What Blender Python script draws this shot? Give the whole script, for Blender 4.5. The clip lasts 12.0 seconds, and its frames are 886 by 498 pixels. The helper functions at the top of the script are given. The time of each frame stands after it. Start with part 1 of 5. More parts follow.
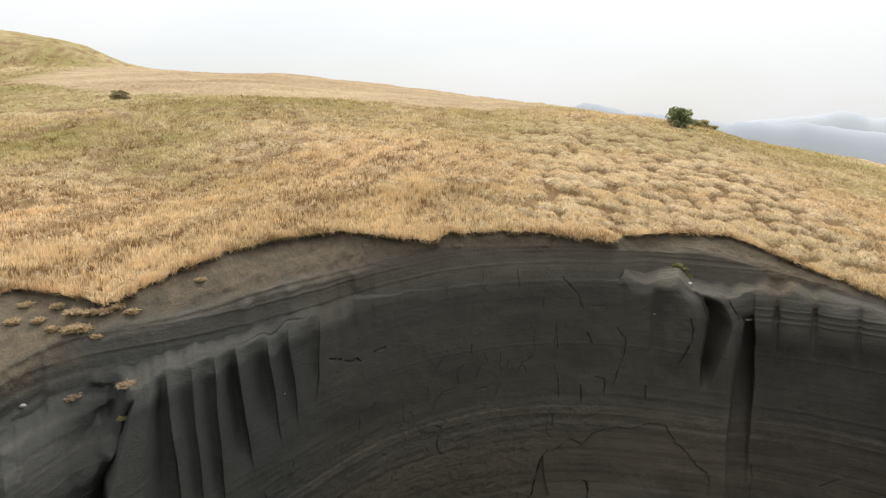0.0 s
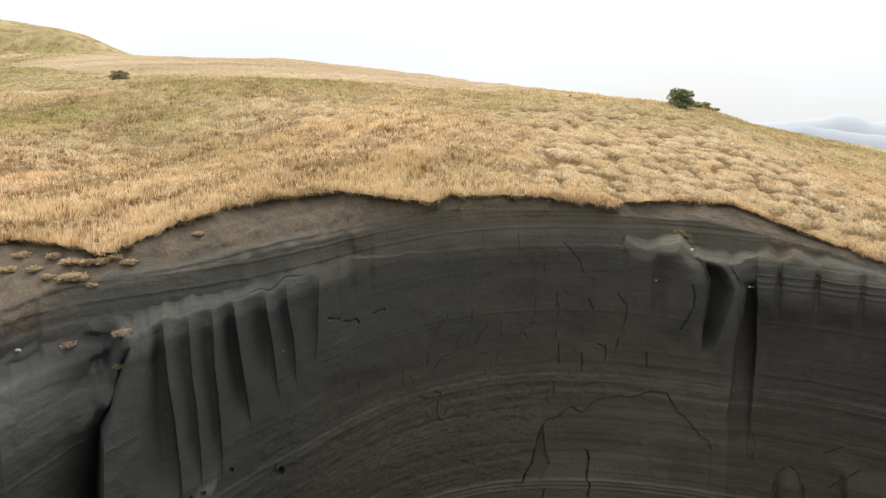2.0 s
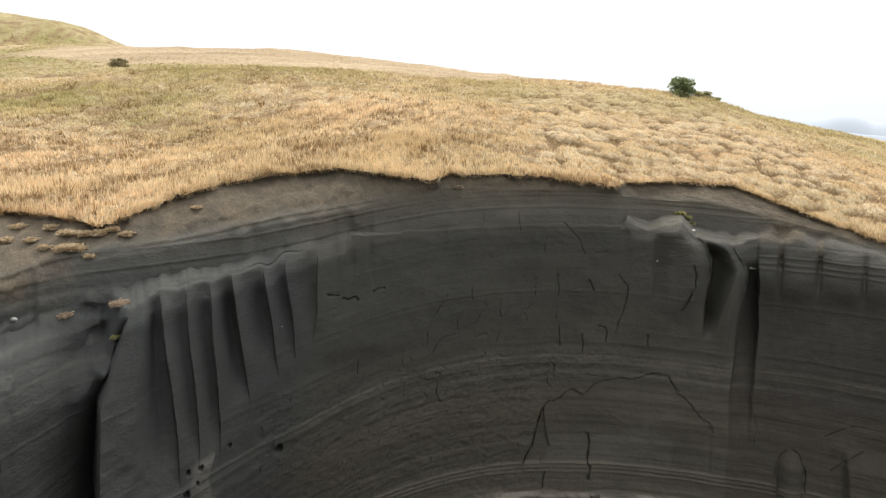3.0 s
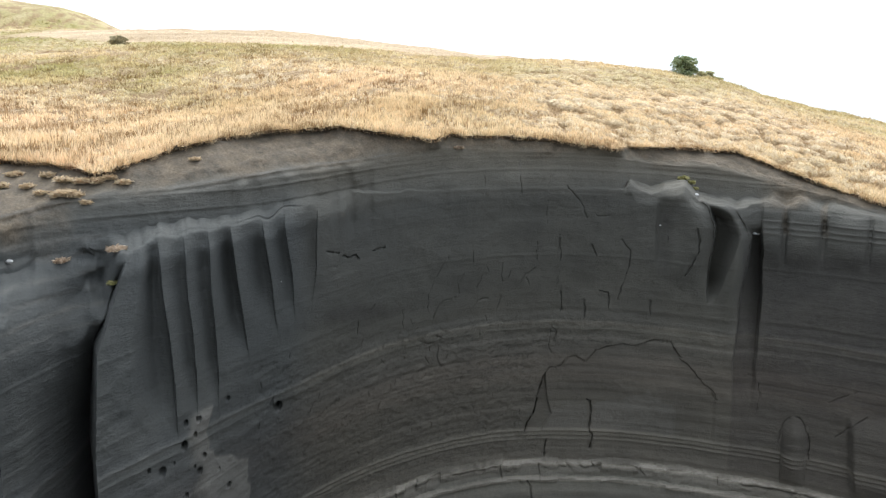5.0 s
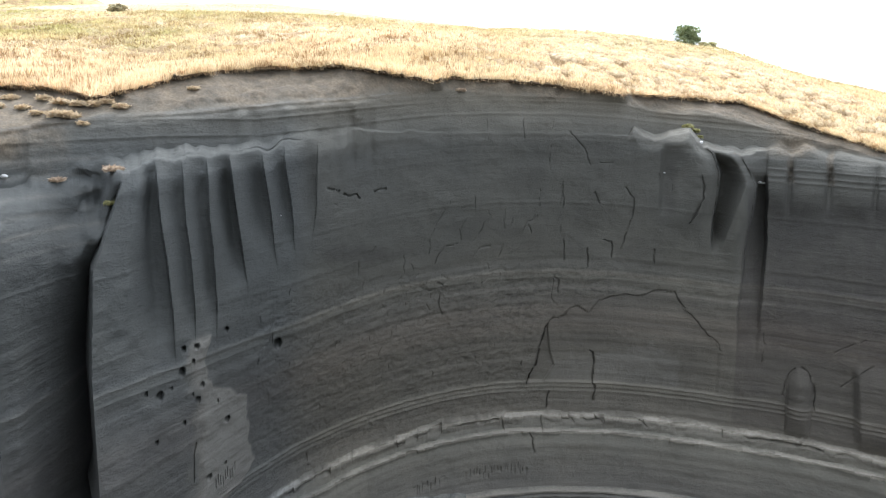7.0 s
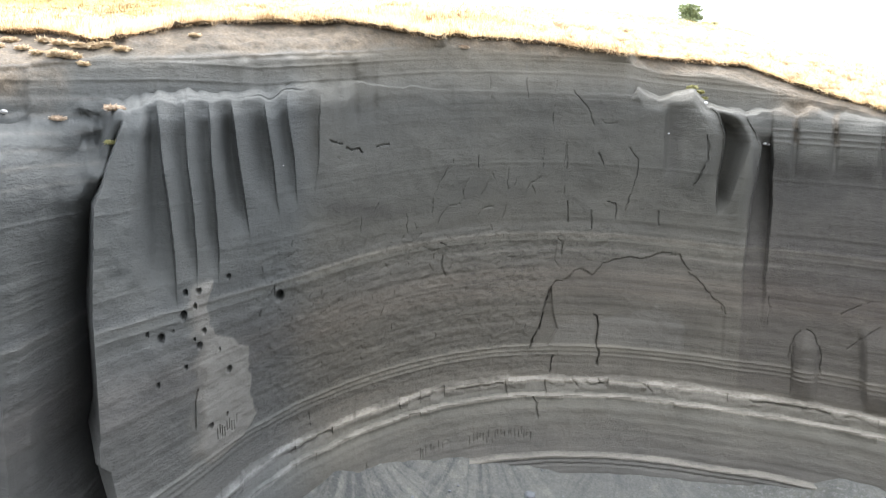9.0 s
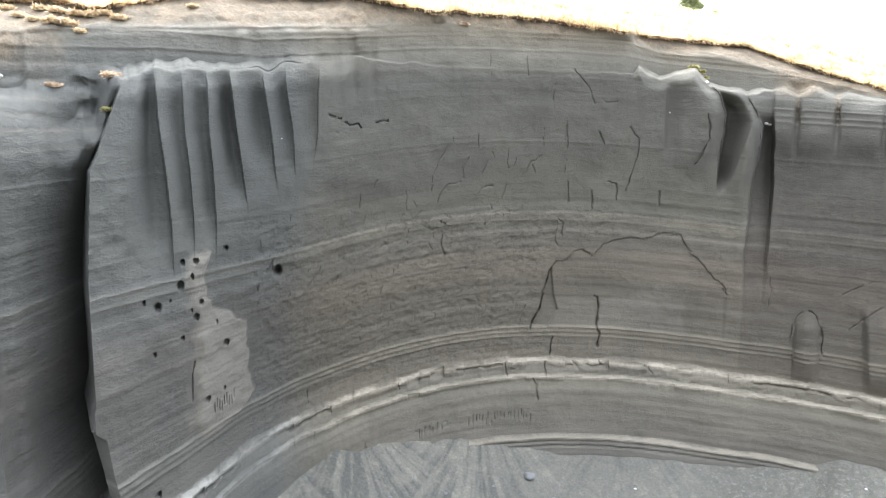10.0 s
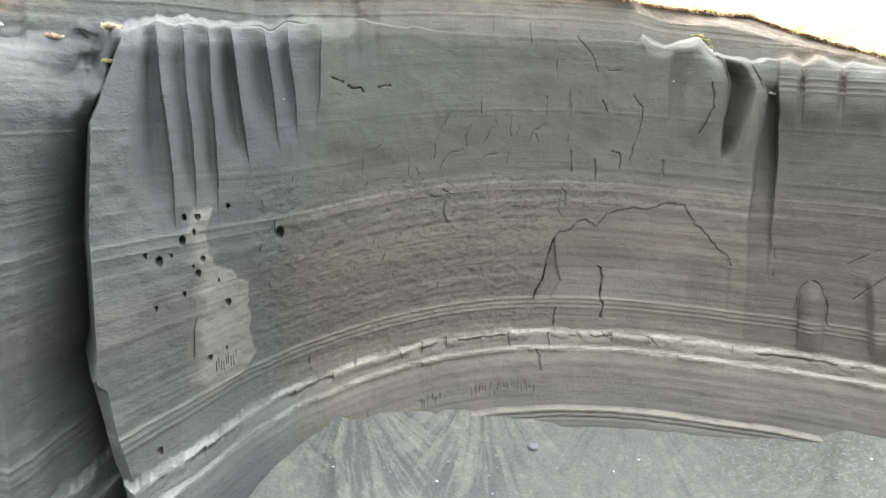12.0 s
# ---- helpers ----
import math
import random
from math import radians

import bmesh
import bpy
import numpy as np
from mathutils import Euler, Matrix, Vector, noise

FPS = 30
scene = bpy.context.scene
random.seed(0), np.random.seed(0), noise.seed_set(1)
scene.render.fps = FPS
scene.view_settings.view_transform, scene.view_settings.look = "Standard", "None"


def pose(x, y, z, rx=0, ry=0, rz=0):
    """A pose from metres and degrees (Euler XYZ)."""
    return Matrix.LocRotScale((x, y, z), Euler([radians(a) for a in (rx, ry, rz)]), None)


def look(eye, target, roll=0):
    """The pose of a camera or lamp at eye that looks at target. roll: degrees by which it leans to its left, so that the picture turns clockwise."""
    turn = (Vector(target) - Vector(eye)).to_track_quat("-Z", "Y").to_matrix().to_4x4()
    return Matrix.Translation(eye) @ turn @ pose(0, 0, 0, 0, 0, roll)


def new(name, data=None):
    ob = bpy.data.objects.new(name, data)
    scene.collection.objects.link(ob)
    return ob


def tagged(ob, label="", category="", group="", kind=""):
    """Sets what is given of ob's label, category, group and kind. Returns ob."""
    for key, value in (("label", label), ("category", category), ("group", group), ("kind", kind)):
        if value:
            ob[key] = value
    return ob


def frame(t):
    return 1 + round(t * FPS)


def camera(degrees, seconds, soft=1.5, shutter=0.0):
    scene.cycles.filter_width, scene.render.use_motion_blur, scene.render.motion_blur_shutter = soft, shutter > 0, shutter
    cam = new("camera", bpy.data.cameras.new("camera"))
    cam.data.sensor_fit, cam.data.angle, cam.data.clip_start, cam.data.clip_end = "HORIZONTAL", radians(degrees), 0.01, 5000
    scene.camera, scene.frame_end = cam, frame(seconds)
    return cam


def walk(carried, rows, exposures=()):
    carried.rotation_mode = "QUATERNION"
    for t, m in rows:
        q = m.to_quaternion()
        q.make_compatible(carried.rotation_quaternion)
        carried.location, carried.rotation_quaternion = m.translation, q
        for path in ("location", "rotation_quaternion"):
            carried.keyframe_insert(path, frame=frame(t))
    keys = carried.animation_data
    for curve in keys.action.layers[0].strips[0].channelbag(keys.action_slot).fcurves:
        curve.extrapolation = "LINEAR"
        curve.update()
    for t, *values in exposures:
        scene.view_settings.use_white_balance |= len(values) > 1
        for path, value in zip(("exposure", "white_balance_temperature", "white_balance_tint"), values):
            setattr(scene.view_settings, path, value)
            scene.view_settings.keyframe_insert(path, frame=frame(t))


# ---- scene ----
cam = camera(61.6, 12.0, soft=1.2)
METRES, EYE, TILT, LEAN, TURN = 11.0, 22.0, -8.5, 0.0, 0.0
ROWS = [
    (0.0, 0.0, 0.0, 0.0, 0.0, 0.0, -0.0),
    (0.5, -0.0005, 0.0049, -0.0366, 0.0, 0.07, 0.0),
    (1.0, 0.0024, 0.0106, -0.0745, 0.03, 0.13, -0.04),
    (1.5, 0.0027, 0.0152, -0.1154, 0.03, 0.17, -0.06),
    (2.0, 0.0033, 0.022, -0.1572, 0.06, 0.23, -0.07),
    (2.5, 0.0042, 0.0294, -0.1985, 0.06, 0.26, -0.09),
    (3.0, 0.0041, 0.0397, -0.2408, 0.08, 0.26, -0.14),
    (5.0, 0.0036, 0.0667, -0.3907, 0.14, 0.26, -0.24),
    (5.5, 0.0034, 0.0758, -0.4371, 0.14, 0.22, -0.26),
    (6.0, 0.0015, 0.0862, -0.4917, 0.13, 0.25, -0.26),
    (6.5, -0.0008, 0.0954, -0.5494, 0.12, 0.25, -0.31),
    (7.0, -0.002, 0.1019, -0.6067, 0.14, 0.28, -0.32),
    (9.0, -0.0133, 0.125, -0.7755, 0.14, 0.5, -0.27),
    (9.5, -0.0113, 0.1351, -0.823, 0.14, 0.55, -0.32),
    (10.0, -0.0131, 0.1447, -0.8614, 0.1, 0.57, -0.35),
    (10.5, -0.0153, 0.1474, -0.8876, 0.11, 0.57, -0.36),
    (11.0, -0.0162, 0.1494, -0.9163, 0.15, 0.57, -0.34),
    (11.5, -0.0161, 0.1543, -0.9512, 0.19, 0.58, -0.37),
    (12.0, -0.0163, 0.1598, -0.9853, 0.22, 0.58, -0.36),
]
walk(cam, [(t, pose(0, 0, EYE, TILT, LEAN, TURN) @ pose(METRES * x, METRES * y, METRES * z, 90 + pitch, roll, yaw)) for t, x, y, z, yaw, pitch, roll in ROWS],
     exposures=[(0.0, 0.42, 6700, 10), (1.5, 0.46, 6650, 10), (3.0, 0.65, 6400, 10), (5.0, 1.02, 5750, 9), (7.0, 1.55, 5650, 10), (9.0, 2.40, 5850, 12), (12.0, 2.91, 6020, 9)])

# ---------------------------------------------------------------- world and light
SUN_ELEV, SUN_AZIM = 58.0, 8.0   # degrees; azimuth from +y towards +x
world = bpy.data.worlds.new("world")
scene.world = world
world.use_nodes = True
wn, wl = world.node_tree.nodes, world.node_tree.links
wn.clear()
w_out = wn.new("ShaderNodeOutputWorld")
w_bg = wn.new("ShaderNodeBackground")
w_sky = wn.new("ShaderNodeTexSky")
w_sky.sky_type = "NISHITA"
w_sky.sun_disc = False
w_sky.sun_elevation, w_sky.sun_rotation = radians(SUN_ELEV), radians(SUN_AZIM)
w_sky.air_density, w_sky.dust_density, w_sky.ozone_density = 1.0, 2.5, 1.0
w_co = wn.new("ShaderNodeTexCoord")
w_map = wn.new("ShaderNodeMapping")
w_map.inputs["Scale"].default_value = (1.0, 1.0, 3.2)
w_map.inputs["Location"].default_value = (0.4, 1.3, 0.1)
w_noise = wn.new("ShaderNodeTexNoise")
w_noise.inputs["Scale"].default_value = 1.7
w_noise.inputs["Detail"].default_value = 5.0
w_noise.inputs["Roughness"].default_value = 0.5
w_ramp = wn.new("ShaderNodeValToRGB")
w_ramp.color_ramp.elements[0].position, w_ramp.color_ramp.elements[0].color = 0.34, (0.6, 0.6, 0.6, 1)
w_ramp.color_ramp.elements[1].position, w_ramp.color_ramp.elements[1].color = 0.56, (0.95, 0.95, 0.95, 1)
w_mix = wn.new("ShaderNodeMix")
w_mix.data_type = "RGBA"
# the cloud veil is brightest round the sun and dimmer away from it
w_dot = wn.new("ShaderNodeVectorMath")
w_dot.operation = "DOT_PRODUCT"
w_dot.inputs[1].default_value = (math.sin(radians(SUN_AZIM)) * math.cos(radians(SUN_ELEV)), math.cos(radians(SUN_AZIM)) * math.cos(radians(SUN_ELEV)), math.sin(radians(SUN_ELEV)))
w_fall = wn.new("ShaderNodeMapRange")
w_fall.interpolation_type = "SMOOTHSTEP"
w_fall.inputs["From Min"].default_value, w_fall.inputs["From Max"].default_value = -0.5, 1.05
w_veil = wn.new("ShaderNodeMix")
w_veil.data_type = "RGBA"
w_veil.inputs["A"].default_value, w_veil.inputs["B"].default_value = (10.0, 10.3, 10.7, 1), (16.4, 16.9, 17.4, 1)
wl.new(w_co.outputs["Generated"], w_dot.inputs[0])
wl.new(w_dot.outputs["Value"], w_fall.inputs["Value"])
wl.new(w_fall.outputs["Result"], w_veil.inputs["Factor"])
# an overcast dome is three times as bright overhead as at the horizon
w_sep = wn.new("ShaderNodeSeparateXYZ")
w_up = wn.new("ShaderNodeMapRange")
w_up.inputs["To Min"].default_value, w_up.inputs["To Max"].default_value = 0.41, 1.0
w_dome = wn.new("ShaderNodeVectorMath")
w_dome.operation = "SCALE"
wl.new(w_co.outputs["Generated"], w_sep.inputs["Vector"])
wl.new(w_sep.outputs["Z"], w_up.inputs["Value"])
wl.new(w_veil.outputs["Result"], w_dome.inputs["Vector"])
wl.new(w_up.outputs["Result"], w_dome.inputs["Scale"])
wl.new(w_dome.outputs["Vector"], w_mix.inputs["B"])
w_bg.inputs["Strength"].default_value = 0.1
wl.new(w_co.outputs["Generated"], w_map.inputs["Vector"])
wl.new(w_map.outputs["Vector"], w_noise.inputs["Vector"])
wl.new(w_noise.outputs["Fac"], w_ramp.inputs["Fac"])
wl.new(w_ramp.outputs["Color"], w_mix.inputs["Factor"])
wl.new(w_sky.outputs["Color"], w_mix.inputs["A"])
wl.new(w_mix.outputs["Result"], w_bg.inputs["Color"])
wl.new(w_bg.outputs["Background"], w_out.inputs["Surface"])

sun = new("sun", bpy.data.lights.new("sun", "SUN"))
sun.data.energy, sun.data.angle, sun.data.color = 2.1, radians(38), (1.0, 0.95, 0.86)
_az, _el = radians(SUN_AZIM), radians(SUN_ELEV)
sun.matrix_world = look((math.sin(_az) * math.cos(_el) * 50, math.cos(_az) * math.cos(_el) * 50, 60 + math.sin(_el) * 50), (0, 0, 60))


# ---------------------------------------------------------------- small numeric helpers
def smooth(a, b, v):
    t = np.clip((v - a) / (b - a), 0, 1)
    return t * t * (3 - 2 * t)


def lattice(ix, iy, iz, seed):
    h = (ix.astype(np.int64) * 374761393 + iy.astype(np.int64) * 668265263 + iz.astype(np.int64) * 2147483647 + seed * 974711) & 0xFFFFFFFF
    h = ((h ^ (h >> 13)) * 1274126177) & 0xFFFFFFFF
    h = ((h ^ (h >> 16)) * 2246822519) & 0xFFFFFFFF
    return (h ^ (h >> 15)).astype(np.float64) / 4294967295.0


def vnoise(x, y, z=None, seed=0):
    """Smooth value noise, -1 to 1."""
    x, y = np.broadcast_arrays(np.asarray(x, float), np.asarray(y, float))
    z = np.zeros_like(x) if z is None else np.broadcast_to(np.asarray(z, float), x.shape)
    fx, fy, fz = np.floor(x), np.floor(y), np.floor(z)
    tx, ty, tz = x - fx, y - fy, z - fz
    tx, ty, tz = (t * t * (3 - 2 * t) for t in (tx, ty, tz))
    out = 0
    for a in (0, 1):
        for b in (0, 1):
            for c in (0, 1):
                w = (tx if a else 1 - tx) * (ty if b else 1 - ty) * (tz if c else 1 - tz)
                out = out + w * lattice(fx + a, fy + b, fz + c, seed)
    return out * 2 - 1


def fbm(x, y, z=None, octaves=4, seed=0, gain=0.5):
    out, amp, f = 0, 1.0, 1.0
    for k in range(octaves):
        out = out + amp * vnoise(x * f, y * f, None if z is None else z * f, seed + 17 * k)
        amp, f = amp * gain, f * 2.03
    return out


def blurred(v, n):
    """Box-smoothed copy of a 1D array, ends held."""
    if n < 2:
        return v
    k = np.ones(n) / n
    for _ in range(2):
        p = np.concatenate([np.full(n, v[0]), v, np.full(n, v[-1])])
        v = np.convolve(p, k, "same")[n:-n]
    return v


def grid_mesh(name, X, Y, Z, material, attributes=(), smooth_shade=True, crease=None):
    """A mesh from a rows x columns grid of places."""
    rows, cols = X.shape
    me = bpy.data.meshes.new(name)
    me.vertices.add(rows * cols)
    me.vertices.foreach_set("co", np.stack([X, Y, Z], -1).astype(np.float32).ravel())
    i = np.arange(rows - 1)[:, None] * cols + np.arange(cols - 1)[None]
    quads = np.stack([i, i + 1, i + cols + 1, i + cols], -1).reshape(-1)
    n = quads.size // 4
    me.loops.add(quads.size)
    me.loops.foreach_set("vertex_index", quads.astype(np.int32))
    me.polygons.add(n)
    me.polygons.foreach_set("loop_start", (np.arange(n) * 4).astype(np.int32))
    me.polygons.foreach_set("loop_total", np.full(n, 4, np.int32))
    me.polygons.foreach_set("use_smooth", np.full(n, smooth_shade))
    for key, values in attributes:
        me.attributes.new(key, "FLOAT", "POINT").data.foreach_set("value", np.asarray(values, np.float32).ravel())
    me.update(calc_edges=True)
    if crease:
        me.set_sharp_from_angle(angle=radians(crease))
    me.materials.append(material)
    return me


def tri_mesh(name, co, tris, material, attributes=(), smooth_shade=False):
    me = bpy.data.meshes.new(name)
    me.vertices.add(len(co))
    me.vertices.foreach_set("co", np.asarray(co, np.float32).ravel())
    n = len(tris)
    me.loops.add(n * 3)
    me.loops.foreach_set("vertex_index", np.asarray(tris, np.int32).ravel())
    me.polygons.add(n)
    me.polygons.foreach_set("loop_start", (np.arange(n) * 3).astype(np.int32))
    me.polygons.foreach_set("loop_total", np.full(n, 3, np.int32))
    me.polygons.foreach_set("use_smooth", np.full(n, smooth_shade))
    for key, values in attributes:
        me.attributes.new(key, "FLOAT", "POINT").data.foreach_set("value", np.asarray(values, np.float32).ravel())
    me.update(calc_edges=True)
    me.materials.append(material)
    return me


# ---------------------------------------------------------------- materials
def material(name, rough=0.9):
    m = bpy.data.materials.new(name)
    m.use_nodes = True
    b = m.node_tree.nodes["Principled BSDF"]
    b.inputs["Roughness"].default_value = rough
    b.inputs["Specular IOR Level"].default_value = 0.25
    return m, m.node_tree.nodes, m.node_tree.links, b


def noise_node(nodes, links, scale, detail=4.0, rough=0.55, stretch=None, source=None):
    n = nodes.new("ShaderNodeTexNoise")
    n.inputs["Scale"].default_value, n.inputs["Detail"].default_value, n.inputs["Roughness"].default_value = scale, detail, rough
    co = source or nodes.new("ShaderNodeTexCoord").outputs["Object"]
    if stretch:
        mp = nodes.new("ShaderNodeMapping")
        mp.inputs["Scale"].default_value = stretch
        links.new(co, mp.inputs["Vector"])
        co = mp.outputs["Vector"]
    links.new(co, n.inputs["Vector"])
    return n.outputs["Fac"]


def ramp_node(nodes, links, fac, stops):
    r = nodes.new("ShaderNodeValToRGB")
    e = r.color_ramp.elements
    while len(e) < len(stops):
        e.new(0.5)
    for el, (p, c) in zip(e, stops):
        el.position = p
        el.color = (*c, 1) if len(c) == 3 else c
    links.new(fac, r.inputs["Fac"])
    return r.outputs["Color"]


def mix_node(nodes, links, fac, a, b, blend="MIX"):
    m = nodes.new("ShaderNodeMix")
    m.data_type, m.blend_type = "RGBA", blend
    for key, v in (("Factor", fac), ("A", a), ("B", b)):
        if isinstance(v, (int, float)):
            m.inputs[key].default_value = v
        elif isinstance(v, tuple):
            m.inputs[key].default_value = (*v, 1)
        else:
            links.new(v, m.inputs[key])
    return m.outputs["Result"]


def math_node(nodes, links, op, a, b=0.0, c=0.0, clamp=False):
    m = nodes.new("ShaderNodeMath")
    m.operation, m.use_clamp = op, clamp
    for k, v in enumerate((a, b, c)):
        if isinstance(v, (int, float)):
            m.inputs[k].default_value = v
        else:
            links.new(v, m.inputs[k])
    return m.outputs["Value"]


def attr_node(nodes, key):
    a = nodes.new("ShaderNodeAttribute")
    a.attribute_name = key
    return a.outputs["Fac"]


def bump_node(nodes, links, bsdf, height, strength, distance):
    b = nodes.new("ShaderNodeBump")
    b.inputs["Strength"].default_value, b.inputs["Distance"].default_value = strength, distance
    links.new(height, b.inputs["Height"])
    links.new(b.outputs["Normal"], bsdf.inputs["Normal"])


GREY = (0.126, 0.125, 0.115)
PINK = (0.156, 0.143, 0.128)
PALE = (0.46, 0.44, 0.41)


def rock_material():
    m, n, l, b = material("layered_ash_rock", 0.93)
    bed, soil, clean, chip = attr_node(n, "bed"), attr_node(n, "soil"), attr_node(n, "pale"), attr_node(n, "chip")
    cool, damp_shade = attr_node(n, "cool"), attr_node(n, "damp_shade")
    wob = noise_node(n, l, 0.5, 3)
    fine = noise_node(n, l, 9.0, 4)
    lvl = math_node(n, l, "ADD", bed, math_node(n, l, "MULTIPLY", math_node(n, l, "SUBTRACT", wob, 0.5), 0.25))
    lvl = math_node(n, l, "ADD", lvl, math_node(n, l, "MULTIPLY", math_node(n, l, "SUBTRACT", fine, 0.5), 0.10))
    lvl = math_node(n, l, "ADD", lvl, math_node(n, l, "MULTIPLY", math_node(n, l, "SUBTRACT", noise_node(n, l, 1.7, 4, 0.65), 0.5), 0.17))
    fac = math_node(n, l, "DIVIDE", math_node(n, l, "ADD", lvl, 4.0), 24.0, clamp=True)
    at = lambda h: (h + 4.0) / 24.0
    stops = [(at(-4), (0.2, 0.2, 0.205)), (at(-1.1), (0.17, 0.168, 0.165)), (at(-0.95), (0.37, 0.355, 0.33)), (at(-0.83), (0.16, 0.155, 0.15)),
             (at(0.9), (0.18, 0.175, 0.162)), (at(1.72), (0.2, 0.195, 0.18)), (at(1.84), PALE), (at(1.98), (0.19, 0.185, 0.17)), (at(2.41), (0.2, 0.19, 0.175)),
             (at(2.56), PALE), (at(2.70), (0.17, 0.16, 0.145)), (at(3.6), (0.152, 0.144, 0.13)), (at(4.1), (0.205, 0.195, 0.175)),
             (at(4.3), (0.15, 0.143, 0.13)), (at(6.3), (0.125, 0.118, 0.106)), (at(6.9), PINK), (at(7.1), (0.14, 0.13, 0.118)),
             (at(7.6), PINK), (at(7.9), (0.14, 0.132, 0.12)), (at(8.55), (0.14, 0.135, 0.124)), (at(8.65), (0.185, 0.178, 0.165)), (at(8.75), (0.145, 0.14, 0.128)), (at(9.2), (0.15, 0.145, 0.13)), (at(9.4), (0.215, 0.205, 0.185)), (at(9.55), (0.15, 0.147, 0.138)),
             (at(10.2), (0.135, 0.132, 0.12)), (at(12.0), GREY), (at(15.2), (0.142, 0.142, 0.135)), (at(16.2), (0.205, 0.198, 0.18)), (at(17.2), (0.225, 0.205, 0.172))]
    stops = [(p, (c[0] * 0.488, c[1] * 0.46, c[2] * 0.40)) for p, c in stops]
    col = ramp_node(n, l, fac, stops)
    # thin laminae that follow the bedding
    comb = n.new("ShaderNodeCombineXYZ")
    l.new(math_node(n, l, "MULTIPLY", lvl, 7.0), comb.inputs["Z"])
    sep = n.new("ShaderNodeSeparateXYZ")
    l.new(n.new("ShaderNodeTexCoord").outputs["Object"], sep.inputs["Vector"])
    l.new(math_node(n, l, "MULTIPLY", sep.outputs["X"], 0.12), comb.inputs["X"])
    lam = noise_node(n, l, 1.0, 5, 0.6, source=comb.outputs["Vector"])
    lamc = ramp_node(n, l, lam, [(0.3, (0.82, 0.82, 0.82)), (0.5, (1, 1, 1)), (0.7, (1.18, 1.17, 1.15))])
    lower = math_node(n, l, "MULTIPLY_ADD", ramp_node(n, l, fac, [(0.5, (1, 1, 1)), (0.62, (0, 0, 0))]), 0.45, 0.13)
    col = mix_node(n, l, lower, col, lamc, "MULTIPLY")
    # blotches and rain streaks
    blot = noise_node(n, l, 0.42, 5, 0.6)
    col = mix_node(n, l, 0.6, col, ramp_node(n, l, blot, [(0.3, (0.82, 0.83, 0.84)), (0.7, (1.15, 1.14, 1.12))]), "MULTIPLY")
    streak = noise_node(n, l, 1.0, 4, 0.55, (0.9, 0.9, 0.10))
    high = ramp_node(n, l, fac, [(0.5, (0.12, 0.12, 0.12)), (0.68, (0.32, 0.32, 0.32))])
    col = mix_node(n, l, high, col, ramp_node(n, l, streak, [(0.34, (0.80, 0.80, 0.80)), (0.5, (1, 1, 1)), (0.7, (1.1, 1.1, 1.1))]), "MULTIPLY")
    grain = noise_node(n, l, 14.0, 6, 0.75)
    col = mix_node(n, l, 0.6, col, ramp_node(n, l, grain, [(0.3, (0.82, 0.82, 0.82)), (0.7, (1.16, 1.16, 1.16))]), "MULTIPLY")
    pits = noise_node(n, l, 4.2, 5, 0.7, (1.0, 1.0, 1.7))
    col = mix_node(n, l, chip, col, mix_node(n, l, 1.0, col, ramp_node(n, l, pits, [(0.36, (0.74, 0.74, 0.74)), (0.46, (1.0, 1.0, 1.0)), (0.7, (1.12, 1.12, 1.12))]), "MULTIPLY"))
    # bluish, darker ash on the near flank and high up, browner beds low down, dark damp stains and painted shade
    col = mix_node(n, l, 1.0, col, mix_node(n, l, cool, (1.08, 1.055, 1.015), (0.82, 0.875, 0.96)), "MULTIPLY")
    stain_shade = math_node(n, l, "MULTIPLY", damp_shade, ramp_node(n, l, noise_node(n, l, 2.4, 5, 0.65, (1, 1, 0.5)), [(0.3, (0.65, 0.65, 0.65)), (0.55, (1, 1, 1))]))
    col = mix_node(n, l, stain_shade, col, mix_node(n, l, 1.0, col, (0.62, 0.60, 0.62), "MULTIPLY"))
    earth = mix_node(n, l, ramp_node(n, l, noise_node(n, l, 1.9, 6, 0.7), [(0.35, (0, 0, 0)), (0.62, (1, 1, 1))]), (0.135, 0.104, 0.068), (0.082, 0.066, 0.046))
    sfac = math_node(n, l, "ADD", soil, math_node(n, l, "MULTIPLY", math_node(n, l, "SUBTRACT", blot, 0.5), 0.5), clamp=True)
    sfac = math_node(n, l, "MULTIPLY", sfac, math_node(n, l, "GREATER_THAN", soil, 0.02))
    earth = mix_node(n, l, 0.9, earth, ramp_node(n, l, grain, [(0.3, (0.55, 0.55, 0.55)), (0.7, (1.4, 1.4, 1.4))]), "MULTIPLY")
    col = mix_node(n, l, sfac, col, earth)
    col = mix_node(n, l, clean, col, mix_node(n, l, grain, (0.082, 0.075, 0.062), (0.138, 0.127, 0.107)))
    l.new(col, b.inputs["Base Color"])
    h = math_node(n, l, "ADD", math_node(n, l, "MULTIPLY", grain, 1.0), math_node(n, l, "MULTIPLY", lam, 0.45))
    h = math_node(n, l, "ADD", h, noise_node(n, l, 5.0, 4, 0.6, (1, 1, 2.2)))
    fleck = noise_node(n, l, 1.0, 3, 0.6, (6.0, 6.0, 17.0))
    h = math_node(n, l, "ADD", h, math_node(n, l, "MULTIPLY", fleck, math_node(n, l, "MULTIPLY_ADD", cool, 0.7, 0.3)))
    h = math_node(n, l, "ADD", h, math_node(n, l, "MULTIPLY", math_node(n, l, "MULTIPLY", pits, chip), 1.3))
    h = math_node(n, l, "ADD", h, math_node(n, l, "MULTIPLY", math_node(n, l, "MULTIPLY", noise_node(n, l, 3.5, 6, 0.75), soil), 3.0))
    bump_node(n, l, b, h, 0.5, 0.06)
    return m


